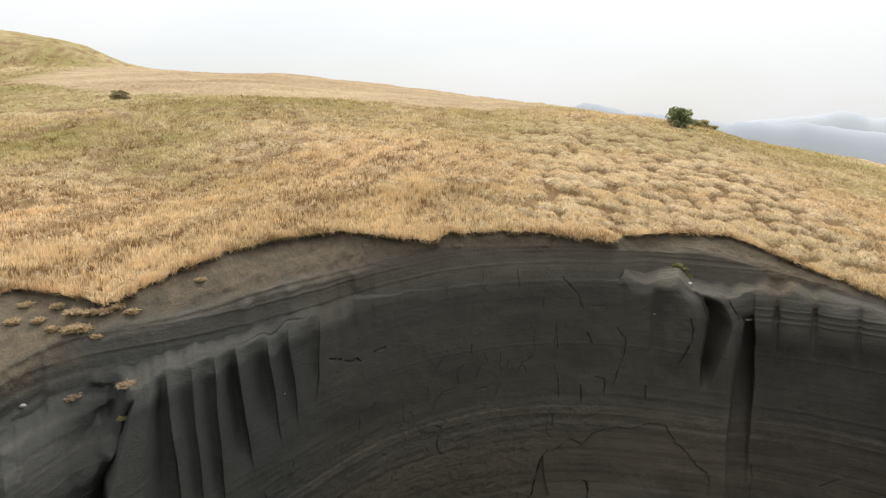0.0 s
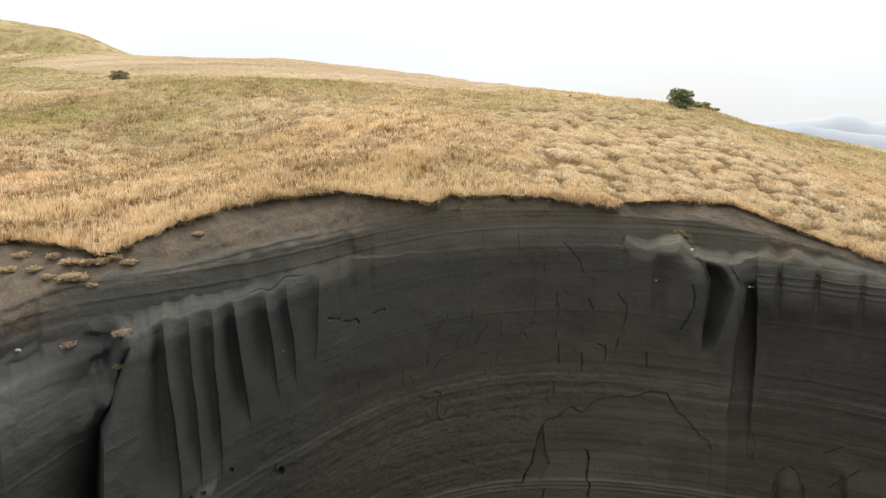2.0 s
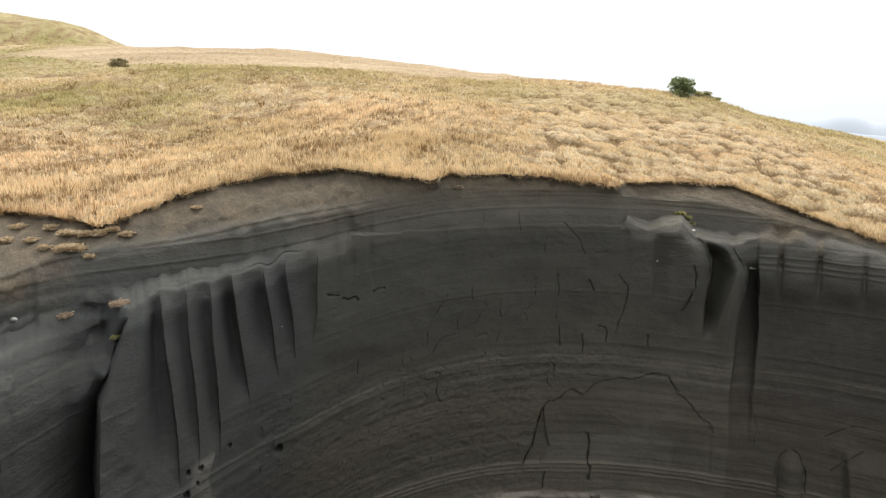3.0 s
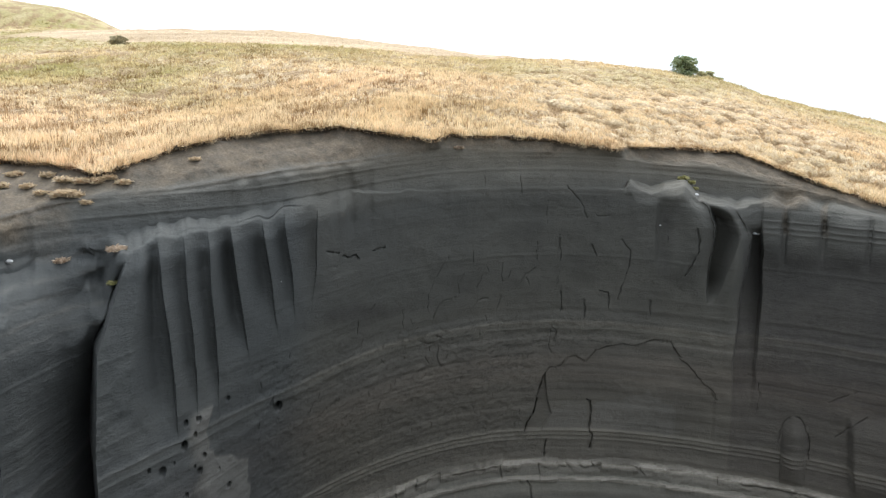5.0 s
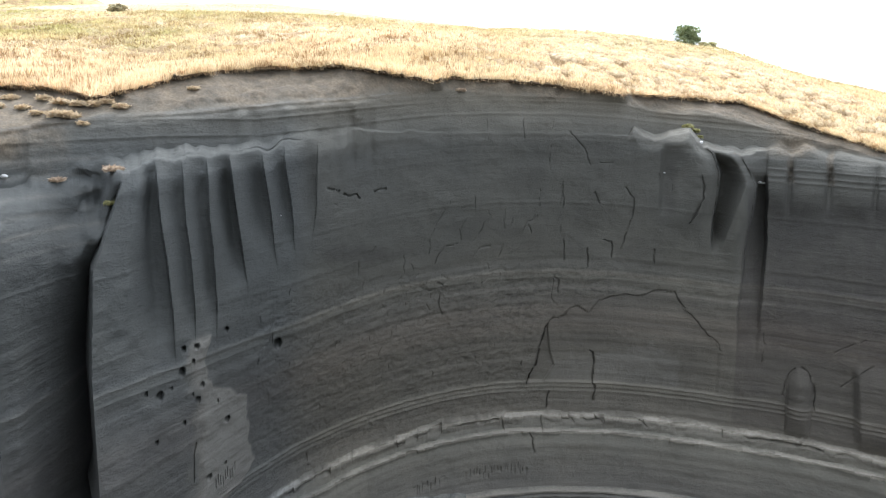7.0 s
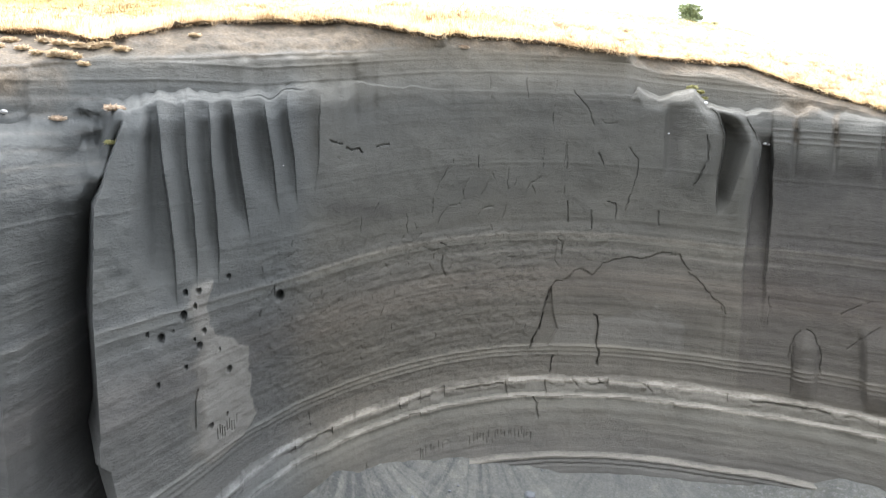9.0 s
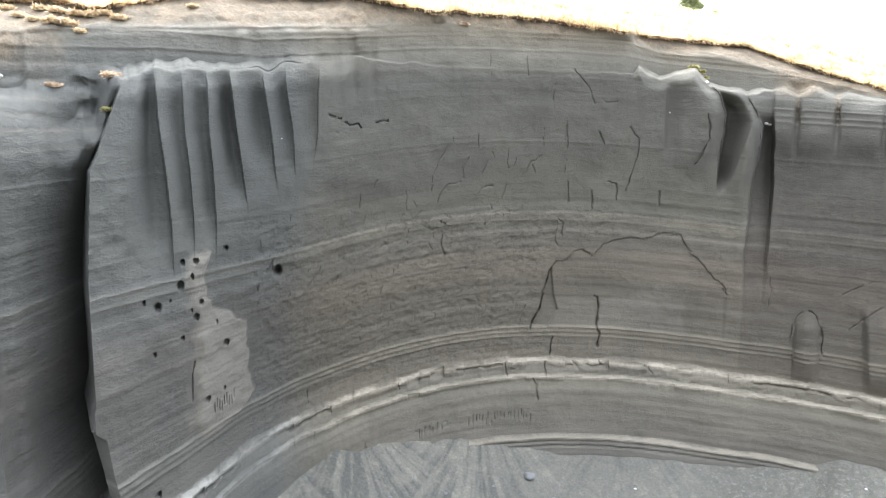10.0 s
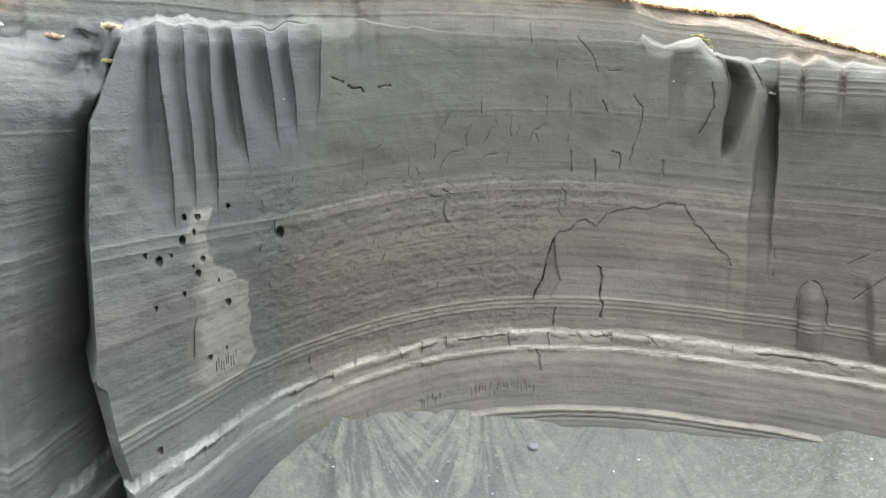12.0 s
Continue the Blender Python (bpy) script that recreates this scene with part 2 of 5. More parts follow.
def scree_material():
    m, n, l, b = material("ash_scree", 0.95)
    big = noise_node(n, l, 0.5, 4)
    col = mix_node(n, l, big, (0.078, 0.075, 0.063), (0.103, 0.098, 0.082))
    streak = attr_node(n, "run")
    col = mix_node(n, l, 0.8, col, ramp_node(n, l, streak, [(0.25, (0.66, 0.67, 0.70)), (0.5, (1, 1, 1)), (0.75, (1.22, 1.21, 1.18))]), "MULTIPLY")
    grain = noise_node(n, l, 9.0, 6, 0.75)
    col = mix_node(n, l, 0.9, col, ramp_node(n, l, grain, [(0.3, (0.68, 0.68, 0.68)), (0.7, (1.28, 1.28, 1.28))]), "MULTIPLY")
    mott = noise_node(n, l, 1.6, 5, 0.7)
    col = mix_node(n, l, 0.7, col, ramp_node(n, l, mott, [(0.35, (0.86, 0.86, 0.90)), (0.55, (1, 1, 1)), (0.64, (1.3, 1.28, 1.22))]), "MULTIPLY")
    weed = attr_node(n, "weed")     # sparse low weeds and pale crusts on the heap at the far end
    tuftw = ramp_node(n, l, noise_node(n, l, 3.2, 5, 0.7), [(0.44, (0, 0, 0)), (0.56, (1, 1, 1))])
    col = mix_node(n, l, math_node(n, l, "MULTIPLY", weed, tuftw), col, (0.06, 0.058, 0.046))
    crust = ramp_node(n, l, noise_node(n, l, 4.6, 5, 0.7, (1, 1, 2)), [(0.55, (0, 0, 0)), (0.62, (1, 1, 1))])
    col = mix_node(n, l, math_node(n, l, "MULTIPLY", weed, crust), col, (0.15, 0.142, 0.122))
    l.new(col, b.inputs["Base Color"])
    bump_node(n, l, b, math_node(n, l, "ADD", grain, mott), 0.6, 0.06)
    return m


STRAW, STRAW_PALE, STRAW_RUST, GREENISH = (0.635, 0.487, 0.316), (0.69, 0.556, 0.385), (0.57, 0.422, 0.262), (0.33, 0.29, 0.115)


def meadow_colour(n, l):
    co = n.new("ShaderNodeTexCoord").outputs["Object"]
    a = noise_node(n, l, 0.09, 4, 0.6, source=co)
    c = noise_node(n, l, 0.38, 5, 0.65, (0.6, 1.0, 1.0), co)
    col = ramp_node(n, l, c, [(0.26, STRAW_RUST), (0.42, STRAW), (0.6, STRAW_PALE), (0.75, (0.67, 0.54, 0.37))])
    green = attr_node(n, "green")
    g = math_node(n, l, "MULTIPLY", green, ramp_node(n, l, a, [(0.35, (0.35, 0.35, 0.35)), (0.62, (1, 1, 1))]))
    col = mix_node(n, l, g, col, GREENISH)
    swath = noise_node(n, l, 1.0, 4, 0.6, (0.05, 0.55, 0.3), co)
    return mix_node(n, l, attr_node(n, "mown"), col, ramp_node(n, l, swath, [(0.3, (0.36, 0.27, 0.16)), (0.5, (0.47, 0.36, 0.225)), (0.68, (0.58, 0.46, 0.30))])), co


def meadow_material():
    """Matted thatch: pale on the tussocks, brown litter and painted shade in the gaps between them."""
    m, n, l, b = material("dry_meadow_ground", 0.95)
    col, co = meadow_colour(n, l)
    f = noise_node(n, l, 6.0, 6, 0.75, source=co)
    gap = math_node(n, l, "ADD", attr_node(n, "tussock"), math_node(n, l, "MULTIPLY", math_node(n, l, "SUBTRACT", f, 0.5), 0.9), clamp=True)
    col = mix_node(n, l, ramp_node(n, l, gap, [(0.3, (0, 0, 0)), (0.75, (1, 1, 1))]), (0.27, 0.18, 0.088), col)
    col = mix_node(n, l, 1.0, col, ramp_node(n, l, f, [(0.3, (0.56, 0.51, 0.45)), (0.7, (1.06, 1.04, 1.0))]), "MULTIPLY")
    l.new(col, b.inputs["Base Color"])
    bump_node(n, l, b, f, 0.8, 0.15)
    return m


def grass_material():
    m, n, l, b = material("dry_grass_blades", 0.8)
    col, co = meadow_colour(n, l)
    isl = n.new("ShaderNodeNewGeometry").outputs["Random Per Island"]
    col = mix_node(n, l, 1.0, col, ramp_node(n, l, isl, [(0.0, (0.75, 0.72, 0.68)), (0.5, (1.05, 1.04, 1.02)), (1.0, (1.2, 1.2, 1.2))]), "MULTIPLY")
    # clump tone; its dark end also paints the shade in the hollows
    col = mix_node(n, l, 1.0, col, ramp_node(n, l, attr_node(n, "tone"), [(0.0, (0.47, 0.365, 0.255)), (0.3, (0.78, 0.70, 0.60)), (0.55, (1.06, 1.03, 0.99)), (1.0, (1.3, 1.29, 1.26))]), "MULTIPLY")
    l.new(col, b.inputs["Base Color"])
    tr = n.new("ShaderNodeBsdfTranslucent")
    l.new(col, tr.inputs["Color"])
    mx = n.new("ShaderNodeMixShader")
    mx.inputs["Fac"].default_value = 0.4
    l.new(b.outputs["BSDF"], mx.inputs[1])
    l.new(tr.outputs["BSDF"], mx.inputs[2])
    l.new(mx.outputs["Shader"], n["Material Output"].inputs["Surface"])
    return m


def plain(name, c1, c2, scale=6.0, rough=0.9):
    m, n, l, b = material(name, rough)
    f = noise_node(n, l, scale, 5, 0.65)
    l.new(mix_node(n, l, f, c1, c2), b.inputs["Base Color"])
    bump_node(n, l, b, f, 0.4, 0.03)
    return m


def leaf_material(name, c1, c2):
    m, n, l, b = material(name, 0.6)
    isl = n.new("ShaderNodeNewGeometry").outputs["Random Per Island"]
    col = mix_node(n, l, isl, c1, c2)
    l.new(col, b.inputs["Base Color"])
    tr = n.new("ShaderNodeBsdfTranslucent")
    l.new(col, tr.inputs["Color"])
    mx = n.new("ShaderNodeMixShader")
    mx.inputs["Fac"].default_value = 0.35
    l.new(b.outputs["BSDF"], mx.inputs[1])
    l.new(tr.outputs["BSDF"], mx.inputs[2])
    l.new(mx.outputs["Shader"], n["Material Output"].inputs["Surface"])
    return m


ROCK, SCREE = rock_material(), scree_material()
MEADOW, GRASS = meadow_material(), grass_material()
SOD = plain("dark_root_sod", (0.05, 0.034, 0.02), (0.115, 0.08, 0.05), 9)
BARK = plain("bark", (0.06, 0.045, 0.03), (0.12, 0.095, 0.07), 12)
LEAF = leaf_material("dark_leaves", (0.15, 0.185, 0.085), (0.36, 0.39, 0.20))
LEAF_BROWN = leaf_material("brownish_leaves", (0.30, 0.26, 0.14), (0.50, 0.42, 0.25))
LEAF_PALE = leaf_material("olive_leaves", (0.36, 0.34, 0.17), (0.52, 0.47, 0.26))
STONE_PALE = plain("pale_stone", (0.36, 0.34, 0.31), (0.52, 0.5, 0.47), 8)
STONE_GREY = plain("grey_stone", (0.09, 0.09, 0.09), (0.16, 0.157, 0.15), 6)


# ---------------------------------------------------------------- the cliff's plan
CX, CY = 8.5, 16.0        # middle of the amphitheatre
OX, OY = 0.0, 1.0         # columns of the cliff fan out from here


def spread(phi, R):
    """The plan place where the ray at azimuth phi (degrees) meets the circle of radius R about the amphitheatre's middle."""
    a = np.radians(phi)
    sx, sy = np.sin(a), np.cos(a)
    dx, dy = OX - CX, OY - CY
    h = dx * sx + dy * sy
    s = -h + np.sqrt(np.maximum(h * h - (dx * dx + dy * dy - R * R), 0.01))
    return OX + s * sx, OY + s * sy


def curve(phi, pairs, soft=7):
    p, v = zip(*pairs)
    return blurred(np.interp(phi, p, v), soft)


FINE = np.arange(-33.5, 33.51, 0.062)
LEFT = np.linspace(-84, -33.9, 60)
RIGHT = np.linspace(33.9, 84, 60)
PHI = np.concatenate([LEFT, FINE, RIGHT])


def flare(phi):
    return np.where(phi < -33.5, (np.abs(phi) - 33.5) * 0.62, 0) + np.where(phi > 33.5, (phi - 33.5) * 0.5, 0)


def rim_height(phi):
    z = curve(phi, [(-84, 6), (-60, 12), (-45, 16), (-32, 17.0), (-28, 16.9), (-26, 16.55), (-23.3, 16.95), (-19, 17.6), (-13.6, 18.05), (-8, 18.25),
                    (-4, 17.95), (-0.8, 17.72), (0, 17.95), (5, 17.9), (9.2, 17.7), (13.3, 17.35), (14.2, 17.5), (18, 17.4), (22, 17.2),
                    (24, 16.6), (29, 15.4), (32, 14.75), (45, 12.5), (60, 7), (84, 0)], 5)
    return z


def rim_radius(phi):
    r = curve(phi, [(-34, 25.2), (-31, 24.4), (-28, 22.3), (-26, 21.4), (-23.3, 20.9), (-19, 20.5), (-13.6, 20.3), (-10.5, 19.9), (-8, 19.2), (-4, 18.15), (-1, 17.62),
                    (-0.4, 17.62), (-0.1, 18.1), (5, 18.0), (9, 17.85), (12.6, 17.5), (13.7, 17.5), (14.1, 18.9), (16, 19.9), (18, 20.7), (22, 21.6),
                    (24, 21.7), (29, 21.5), (33, 21.3)], 3)
    return r + flare(phi)


def rim_jag(phi):
    """Ragged outline of the turf: how far it stands back, and how far it sags."""
    back = 0.15 * fbm(phi * 1.5, 0 * phi, octaves=5, seed=5, gain=0.6) - 0.10 * np.maximum(vnoise(phi * 0.8, 0 * phi + 9, seed=8), 0)
    sag = 0.05 * fbm(phi * 2.3, 0 * phi + 4, octaves=4, seed=6, gain=0.6)
    return back, sag


def dip(phi):
    """How far the bedding sinks from its crown."""
    return np.interp(phi, (-84, -33, -27, -21, -14.5, -9.7, -5, -0.5, 4, 9, 13, 20, 22.6, 31, 84), (1.6, 1.4, 1.22, 1.08, 1.02, 0.74, 0.4, 0.12, 0, 0, 0.1, 0.5, 0.68, 1.05, 2.0))


# arris lines: azimuth as a function of height
def arris(z, pairs):
    h, p = zip(*pairs)
    return np.interp(z, h, p)


BUTTRESS = [(0.5, -25.6), (1.1, -25.8), (2.0, -26.5), (3.4, -27.15), (4.66, -27.8), (5.4, -27.35), (8.5, -27.4), (9.65, -27.2), (11.6, -26.8), (12.1, -26.2), (14, -24.4), (15, -23.6)]
FLUTES = [  # top azimuth, foot azimuth, foot height, depth of the gully on its far side
    (-22.1, -21.1, 8.2, 0.55), (-20.2, -19.6, 8.4, 0.30), (-18.4, -18.0, 8.4, 0.34), (-16.7, -15.6, 9.9, 0.62),
    (-14.2, -13.2, 10.5, 0.50), (-12.5, -11.7, 10.7, 0.34), (-9.95, -10.5, 11.2, 0.30)]
SCAR = [(6.69, 4.05), (6.8, 4.45), (7.3, 4.85), (8.1, 6.75), (8.6, 7.15), (9.5, 7.22), (10.0, 7.62), (10.6, 7.75), (11.5, 7.46), (12.3, 8.0), (13.2, 8.15), (14.2, 8.27), (15.2, 8.16), (16.2, 8.4), (17.0, 8.5),
        (17.9, 8.4), (18.5, 7.75), (19.6, 7.1), (20.4, 6.42), (21.0, 6.22), (21.4, 5.7)]
# burrows: azimuth, height, radius, depth
BURROWS = [(-13.5, 7.93, 0.25, 0.7), (-20.9, 8.15, 0.17, 0.5), (-22.6, 7.62, 0.18, 0.4), (-19.8, 7.04, 0.12, 0.4), (-19.4, 7.46, 0.11, 0.35), (-17.6, 5.82, 0.16, 0.45),
           (-20.9, 6.51, 0.09, 0.3), (-23.0, 6.27, 0.08, 0.3), (-19.2, 4.14, 0.13, 0.35), (-17.9, 4.25, 0.09, 0.3), (-20.7, 8.83, 0.12, 0.35), (-19.7, 8.80, 0.11, 0.35),
           (-20.0, 8.35, 0.08, 0.3), (-17.4, 9.05, 0.11, 0.3), (-23.2, 1.98, 0.15, 0.4), (-23.6, 7.84, 0.08, 0.3), (-21.7, 7.75, 0.06, 0.25), (-18.3, 6.65, 0.06, 0.2), (-20.15, 7.3, 0.06, 0.25)]
# cracks: half width, depth, then azimuth and height along them
CRACKS = [
    (0.034, 0.14, (-9.4, 13.52), (-8.9, 13.4), (-8.4, 13.37)), (0.036, 0.16, (-8.1, 13.22), (-7.6, 13.16), (-7.0, 13.2), (-6.85, 13.05)), (0.04, 0.14, (-5.8, 13.22), (-5.4, 13.33), (-4.8, 13.35)),
    (0.028, 0.08, (9.6, 15.74), (10.2, 15.3), (10.7, 15.0), (11.0, 14.6), (11.2, 14.25)), (0.036, 0.11, (13.88, 13.25), (14.55, 12.76), (14.65, 12.27), (14.2, 11.27), (13.9, 10.7), (13.8, 10.4)),
    (0.045, 0.14, (19.45, 13.85), (19.62, 13.3), (19.55, 12.75), (19.0, 11.9), (18.7, 11.65)), (0.038, 0.12, (9.3, 10.9), (9.45, 10.5), (9.4, 9.9)),
    (0.036, 0.12, (12.4, 10.8), (13.0, 10.76), (13.15, 10.4), (13.0, 9.9)), (0.045, 0.12, (11.2, 10.4), (11.25, 9.6)), (0.02, 0.05, (3.1, 16.3), (3.3, 15.3)),
    (0.02, 0.05, (8.3, 16.4), (8.2, 15.3), (8.0, 14.2)), (0.045, 0.12, (11.6, 13.0), (11.75, 12.8), (12.0, 12.5)), (0.045, 0.12, (16.2, 10.4), (16.25, 9.8)),
    (0.030, 0.10, *SCAR), (0.05, 0.2, *SCAR[:4]), (0.07, 0.22, (11.55, 5.6), (11.9, 5.5), (12.05, 5.0), (11.88, 4.5), (11.95, 4.1), (12.15, 3.7), (12.0, 3.15)),
    (0.06, 0.2, (8.5, 3.6), (8.3, 3.2), (8.3, 2.7)), (0.04, 0.1, (8.7, 9.1), (9.1, 8.9), (9.0, 8.4)), (0.05, 0.14, (-0.6, 9.15), (-0.2, 9.05), (0.1, 8.95)),
    (0.026, 0.09, (29.0, 5.9), (29.9, 6.3), (30.9, 6.6)), (0.032, 0.11, (29.6, 4.4), (30.5, 5.0), (31.5, 5.5)), (0.04, 0.09, (25.9, 3.8), (26.1, 4.6), (26.5, 5.0)), (0.045, 0.12, (27.0, 5.1), (27.5, 4.85), (27.9, 4.2), (28.0, 3.2)),
    (0.024, 0.07, (23.5, 6.9), (24.2, 6.6), (24.4, 6.0), (24.3, 5.2)), (0.05, 0.13, (7.0, 1.75), (7.3, 1.45), (7.4, 0.8)), (0.04, 0.10, (-11.4, 2.6), (-11.3, 2.1)),
    (0.045, 0.12, (-4.0, 2.3), (-3.9, 1.8)), (0.05, 0.12, (4.7, 2.55), (4.9, 1.9)), (0.05, 0.12, (7.9, 2.5), (8.0, 1.8)), (0.05, 0.12, (10.0, 2.55), (10.6, 2.2)), (0.05, 0.12, (12.1, 2.5), (12.8, 2.15)),
    (0.05, 0.12, (15.7, 2.3), (16.4, 1.9)), (0.045, 0.10, (-0.5, 8.6), (-0.55, 8.1), (-0.3, 7.7)), (0.04, 0.1, (9.2, 13.3), (9.25, 12.3)), (0.04, 0.1, (-20.1, 5.6), (-20.3, 5.0), (-20.4, 4.4))]
for _way in (   # short wandering joints in the middle of the wall
        ((0.0, 12.43), (-0.8, 11.68), (-1.23, 11.2), (-1.32, 10.5)), ((1.0, 10.86), (-0.12, 10.69), (-0.69, 10.26), (-0.87, 9.98)), ((1.6, 11.89), (1.12, 11.46), (1.17, 11.03)),
        ((3.1, 11.76), (2.67, 11.23)), ((4.71, 12.32), (4.65, 11.48)), ((4.59, 10.69), (4.25, 10.13)), ((7.25, 11.98), (6.48, 11.68), (6.06, 11.24)), ((6.5, 11.6), (6.8, 11.25)),
        ((9.16, 11.87), (9.02, 11.2)), ((7.4, 13.3), (7.41, 12.35)), ((2.32, 12.89), (2.33, 12.41)), ((9.12, 13.46), (9.0, 12.49)), ((8.08, 14.64), (8.11, 14.05)), ((3.6, 11.9), (3.4, 12.2)),
        ((2.2, 10.2), (2.6, 10.55), (3.6, 10.7)), ((0.4, 12.9), (0.3, 12.5)), ((5.3, 11.9), (5.15, 11.6)), ((-3.4, 10.7), (-3.3, 10.1), (-3.35, 9.8)), ((-7.0, 10.6), (-7.0, 9.9)), ((-5.6, 11.0), (-5.9, 10.8)),
        ((6.0, 16.2), (6.1, 15.4)), ((11.8, 14.5), (12.1, 14.3), (12.9, 14.35)), ((16.3, 13.9), (16.5, 13.5)), ((-8.9, 12.9), (-8.6, 12.8)), ((17.2, 13.7), (17.4, 13.3), (17.35, 13.0)), ((-0.4, 9.5), (0.0, 9.35), (0.3, 9.3)),
        ((-1.5, 8.2), (-1.2, 7.9)), ((-1.9, 9.0), (-1.3, 8.8), (-0.9, 8.85)), ((6.0, 8.3), (4.8, 8.35)), ((8.6, 9.0), (8.5, 8.2), (8.7, 7.9)), ((-5.2, 6.6), (-5.5, 6.2)), ((-8.4, 6.3), (-7.6, 6.5), (-6.6, 6.45))):
    CRACKS.append((0.026, 0.07, *_way))
_rng = random.Random(19)
for _k in range(120):   # small nicks in the chipped beds
    _p, _z = _rng.uniform(-15.5, 7.5), _rng.uniform(4.3, 9.9)
    _run, _lean = _rng.uniform(0.10, 0.26), _rng.choice((0.0, 0.1, -0.15, 0.35, 0.5))
    CRACKS.append((_rng.uniform(0.016, 0.027), 0.06, (_p, _z), (_p + _lean * 0.5 + _rng.uniform(-0.08, 0.08), _z + _run * 0.5), (_p + _lean, _z + _run)))


def cliff_surface():
    phi = PHI
    rlow = curve(phi, [(-34, 18.4), (-27.3, 18.15), (-23.7, 17.85), (-20.9, 17.8), (-18.5, 18.1), (-15.9, 18.7), (-12, 19.05), (-7, 19.0), (0, 18.75), (5, 18.45), (9, 18.15),
                       (12, 18.05), (17, 18.03), (21, 18.15), (24, 18.4), (27, 18.5), (32, 18.7)], 15)
    rmid = curve(phi, [(-34, 18.6), (-27.5, 18.5), (-25.5, 18.35), (-21, 17.8), (-17.6, 17.72), (-14.7, 17.8), (-12, 17.75), (-9, 17.95), (-4, 18.3), (0, 18.22), (5, 18.15), (10, 18.05),
                       (14, 17.95), (18, 17.88), (21, 18.0), (22.4, 18.2), (24.5, 18.95), (28, 19.15), (32, 19.3)], 9)
    rtop = curve(phi, [(-34, 20.3), (-26.6, 20.2), (-25.9, 19.9), (-25.0, 19.05), (-24.5, 18.85), (-24, 18.75), (-21, 18.25), (-18, 17.85), (-14, 17.7), (-10, 17.5), (-8, 17.42), (-4, 17.5), (0, 17.6), (5, 17.6), (10, 17.48),
                       (14, 17.48), (18, 17.52), (20.5, 17.55), (22.5, 18.0), (24.0, 19.4), (28, 19.95), (33, 20.25)], 7)
    zb = curve(phi, [(-34, 13.0), (-31, 13.2), (-28.6, 13.0), (-27.5, 13.05), (-26.9, 13.45), (-26.0, 13.3), (-25.4, 13.9), (-24.5, 14.4), (-21, 14.85), (-18.7, 14.95), (-14, 15.1), (-10.3, 15.5), (-7.6, 15.7), (-6, 15.6),
                     (12, 15.6), (14.0, 15.6), (14.35, 16.0), (15.0, 15.75), (15.8, 15.6), (17.2, 15.75), (18.4, 15.85), (19.4, 15.2), (20.8, 15.0), (22.7, 14.9), (23.6, 14.95), (24.4, 15.15), (25.3, 14.7), (26.4, 15.0), (27.8, 14.5), (29, 14.75), (32, 14.1)], 3)
    sloped = smooth(-25.2, -23.5, phi) * smooth(-6.5, -8.5, phi) + 0.8 * smooth(14.0, 15.0, phi) * smooth(24.0, 22.5, phi)     # where the bench tips outward
    zb = zb - 0.22 * sloped + 0.07 * fbm(phi * 1.1, 0 * phi + 3, octaves=3, seed=21, gain=0.45) + 0.10 * vnoise(phi * 0.95, 0 * phi + 5, seed=22) * np.where((phi < -8) | (phi > 14), 1, 0)
    depth = curve(phi, [(-34, 1.0), (-30, 1.0), (-26, 0.7), (-25.5, 1.3), (-24, 1.35), (-21, 1.2), (-18, 1.05), (-15, 0.85), (-10, 0.55), (-7.5, 0.40), (-7.1, 0.02), (13.9, 0.02), (14.3, 0.6), (16, 1.3), (19, 1.7), (22, 1.6), (24, 0.4), (25.5, 0.1), (33, 0.05)], 3)
    rup = curve(phi, [(-34, 21.3), (-30, 21.3), (-28, 20.95), (-25, 20.15), (-22, 19.35), (-18, 18.65), (-14, 18.28), (-10, 17.88), (-7, 17.72), (-4, 17.58), (0, 17.62), (5, 17.62), (10, 17.5), (13.6, 17.55),
                      (14.6, 18.3), (16, 19.1), (20, 19.6), (22.5, 20.0), (24.5, 20.4), (28, 20.8), (33, 20.9)], 9)
    rise = curve(phi, [(-34, 0.6), (-30.4, 0.9), (-30.2, 1.1), (-28, 1.35), (-26, 1.25), (-25.4, 0.75), (-24.5, 0.3), (-21, 0.08), (-8, 0.06), (14, 0.06), (22, 0.1), (33, 0.15)], 5)
    rise = rise + sloped * (0.17 + 0.17 * np.abs(vnoise(phi * 0.75, 0 * phi, seed=23)) + 0.02 * vnoise(phi * 2.3, 0 * phi, seed=24))
    zs = curve(phi, [(-34, 15.3), (-32, 15.45), (-28.7, 15.75), (-25, 15.95), (-18.5, 16.2), (-12.8, 16.6), (-8, 16.85), (-3.8, 17.1), (0, 17.35), (10, 17.15), (13.5, 16.95), (16, 16.65), (20, 16.5), (22, 16.2), (24, 15.85), (26, 15.55), (29, 15.05), (33, 14.5)], 9)
    zr, rr = rim_height(phi), rim_radius(phi) - flare(phi)
    jr, jz = rim_jag(phi)
    lip = rr + jr
    f = flare(phi)
    low = np.minimum(zr / 14.5, 1)      # the wall sinks where the quarry opens out
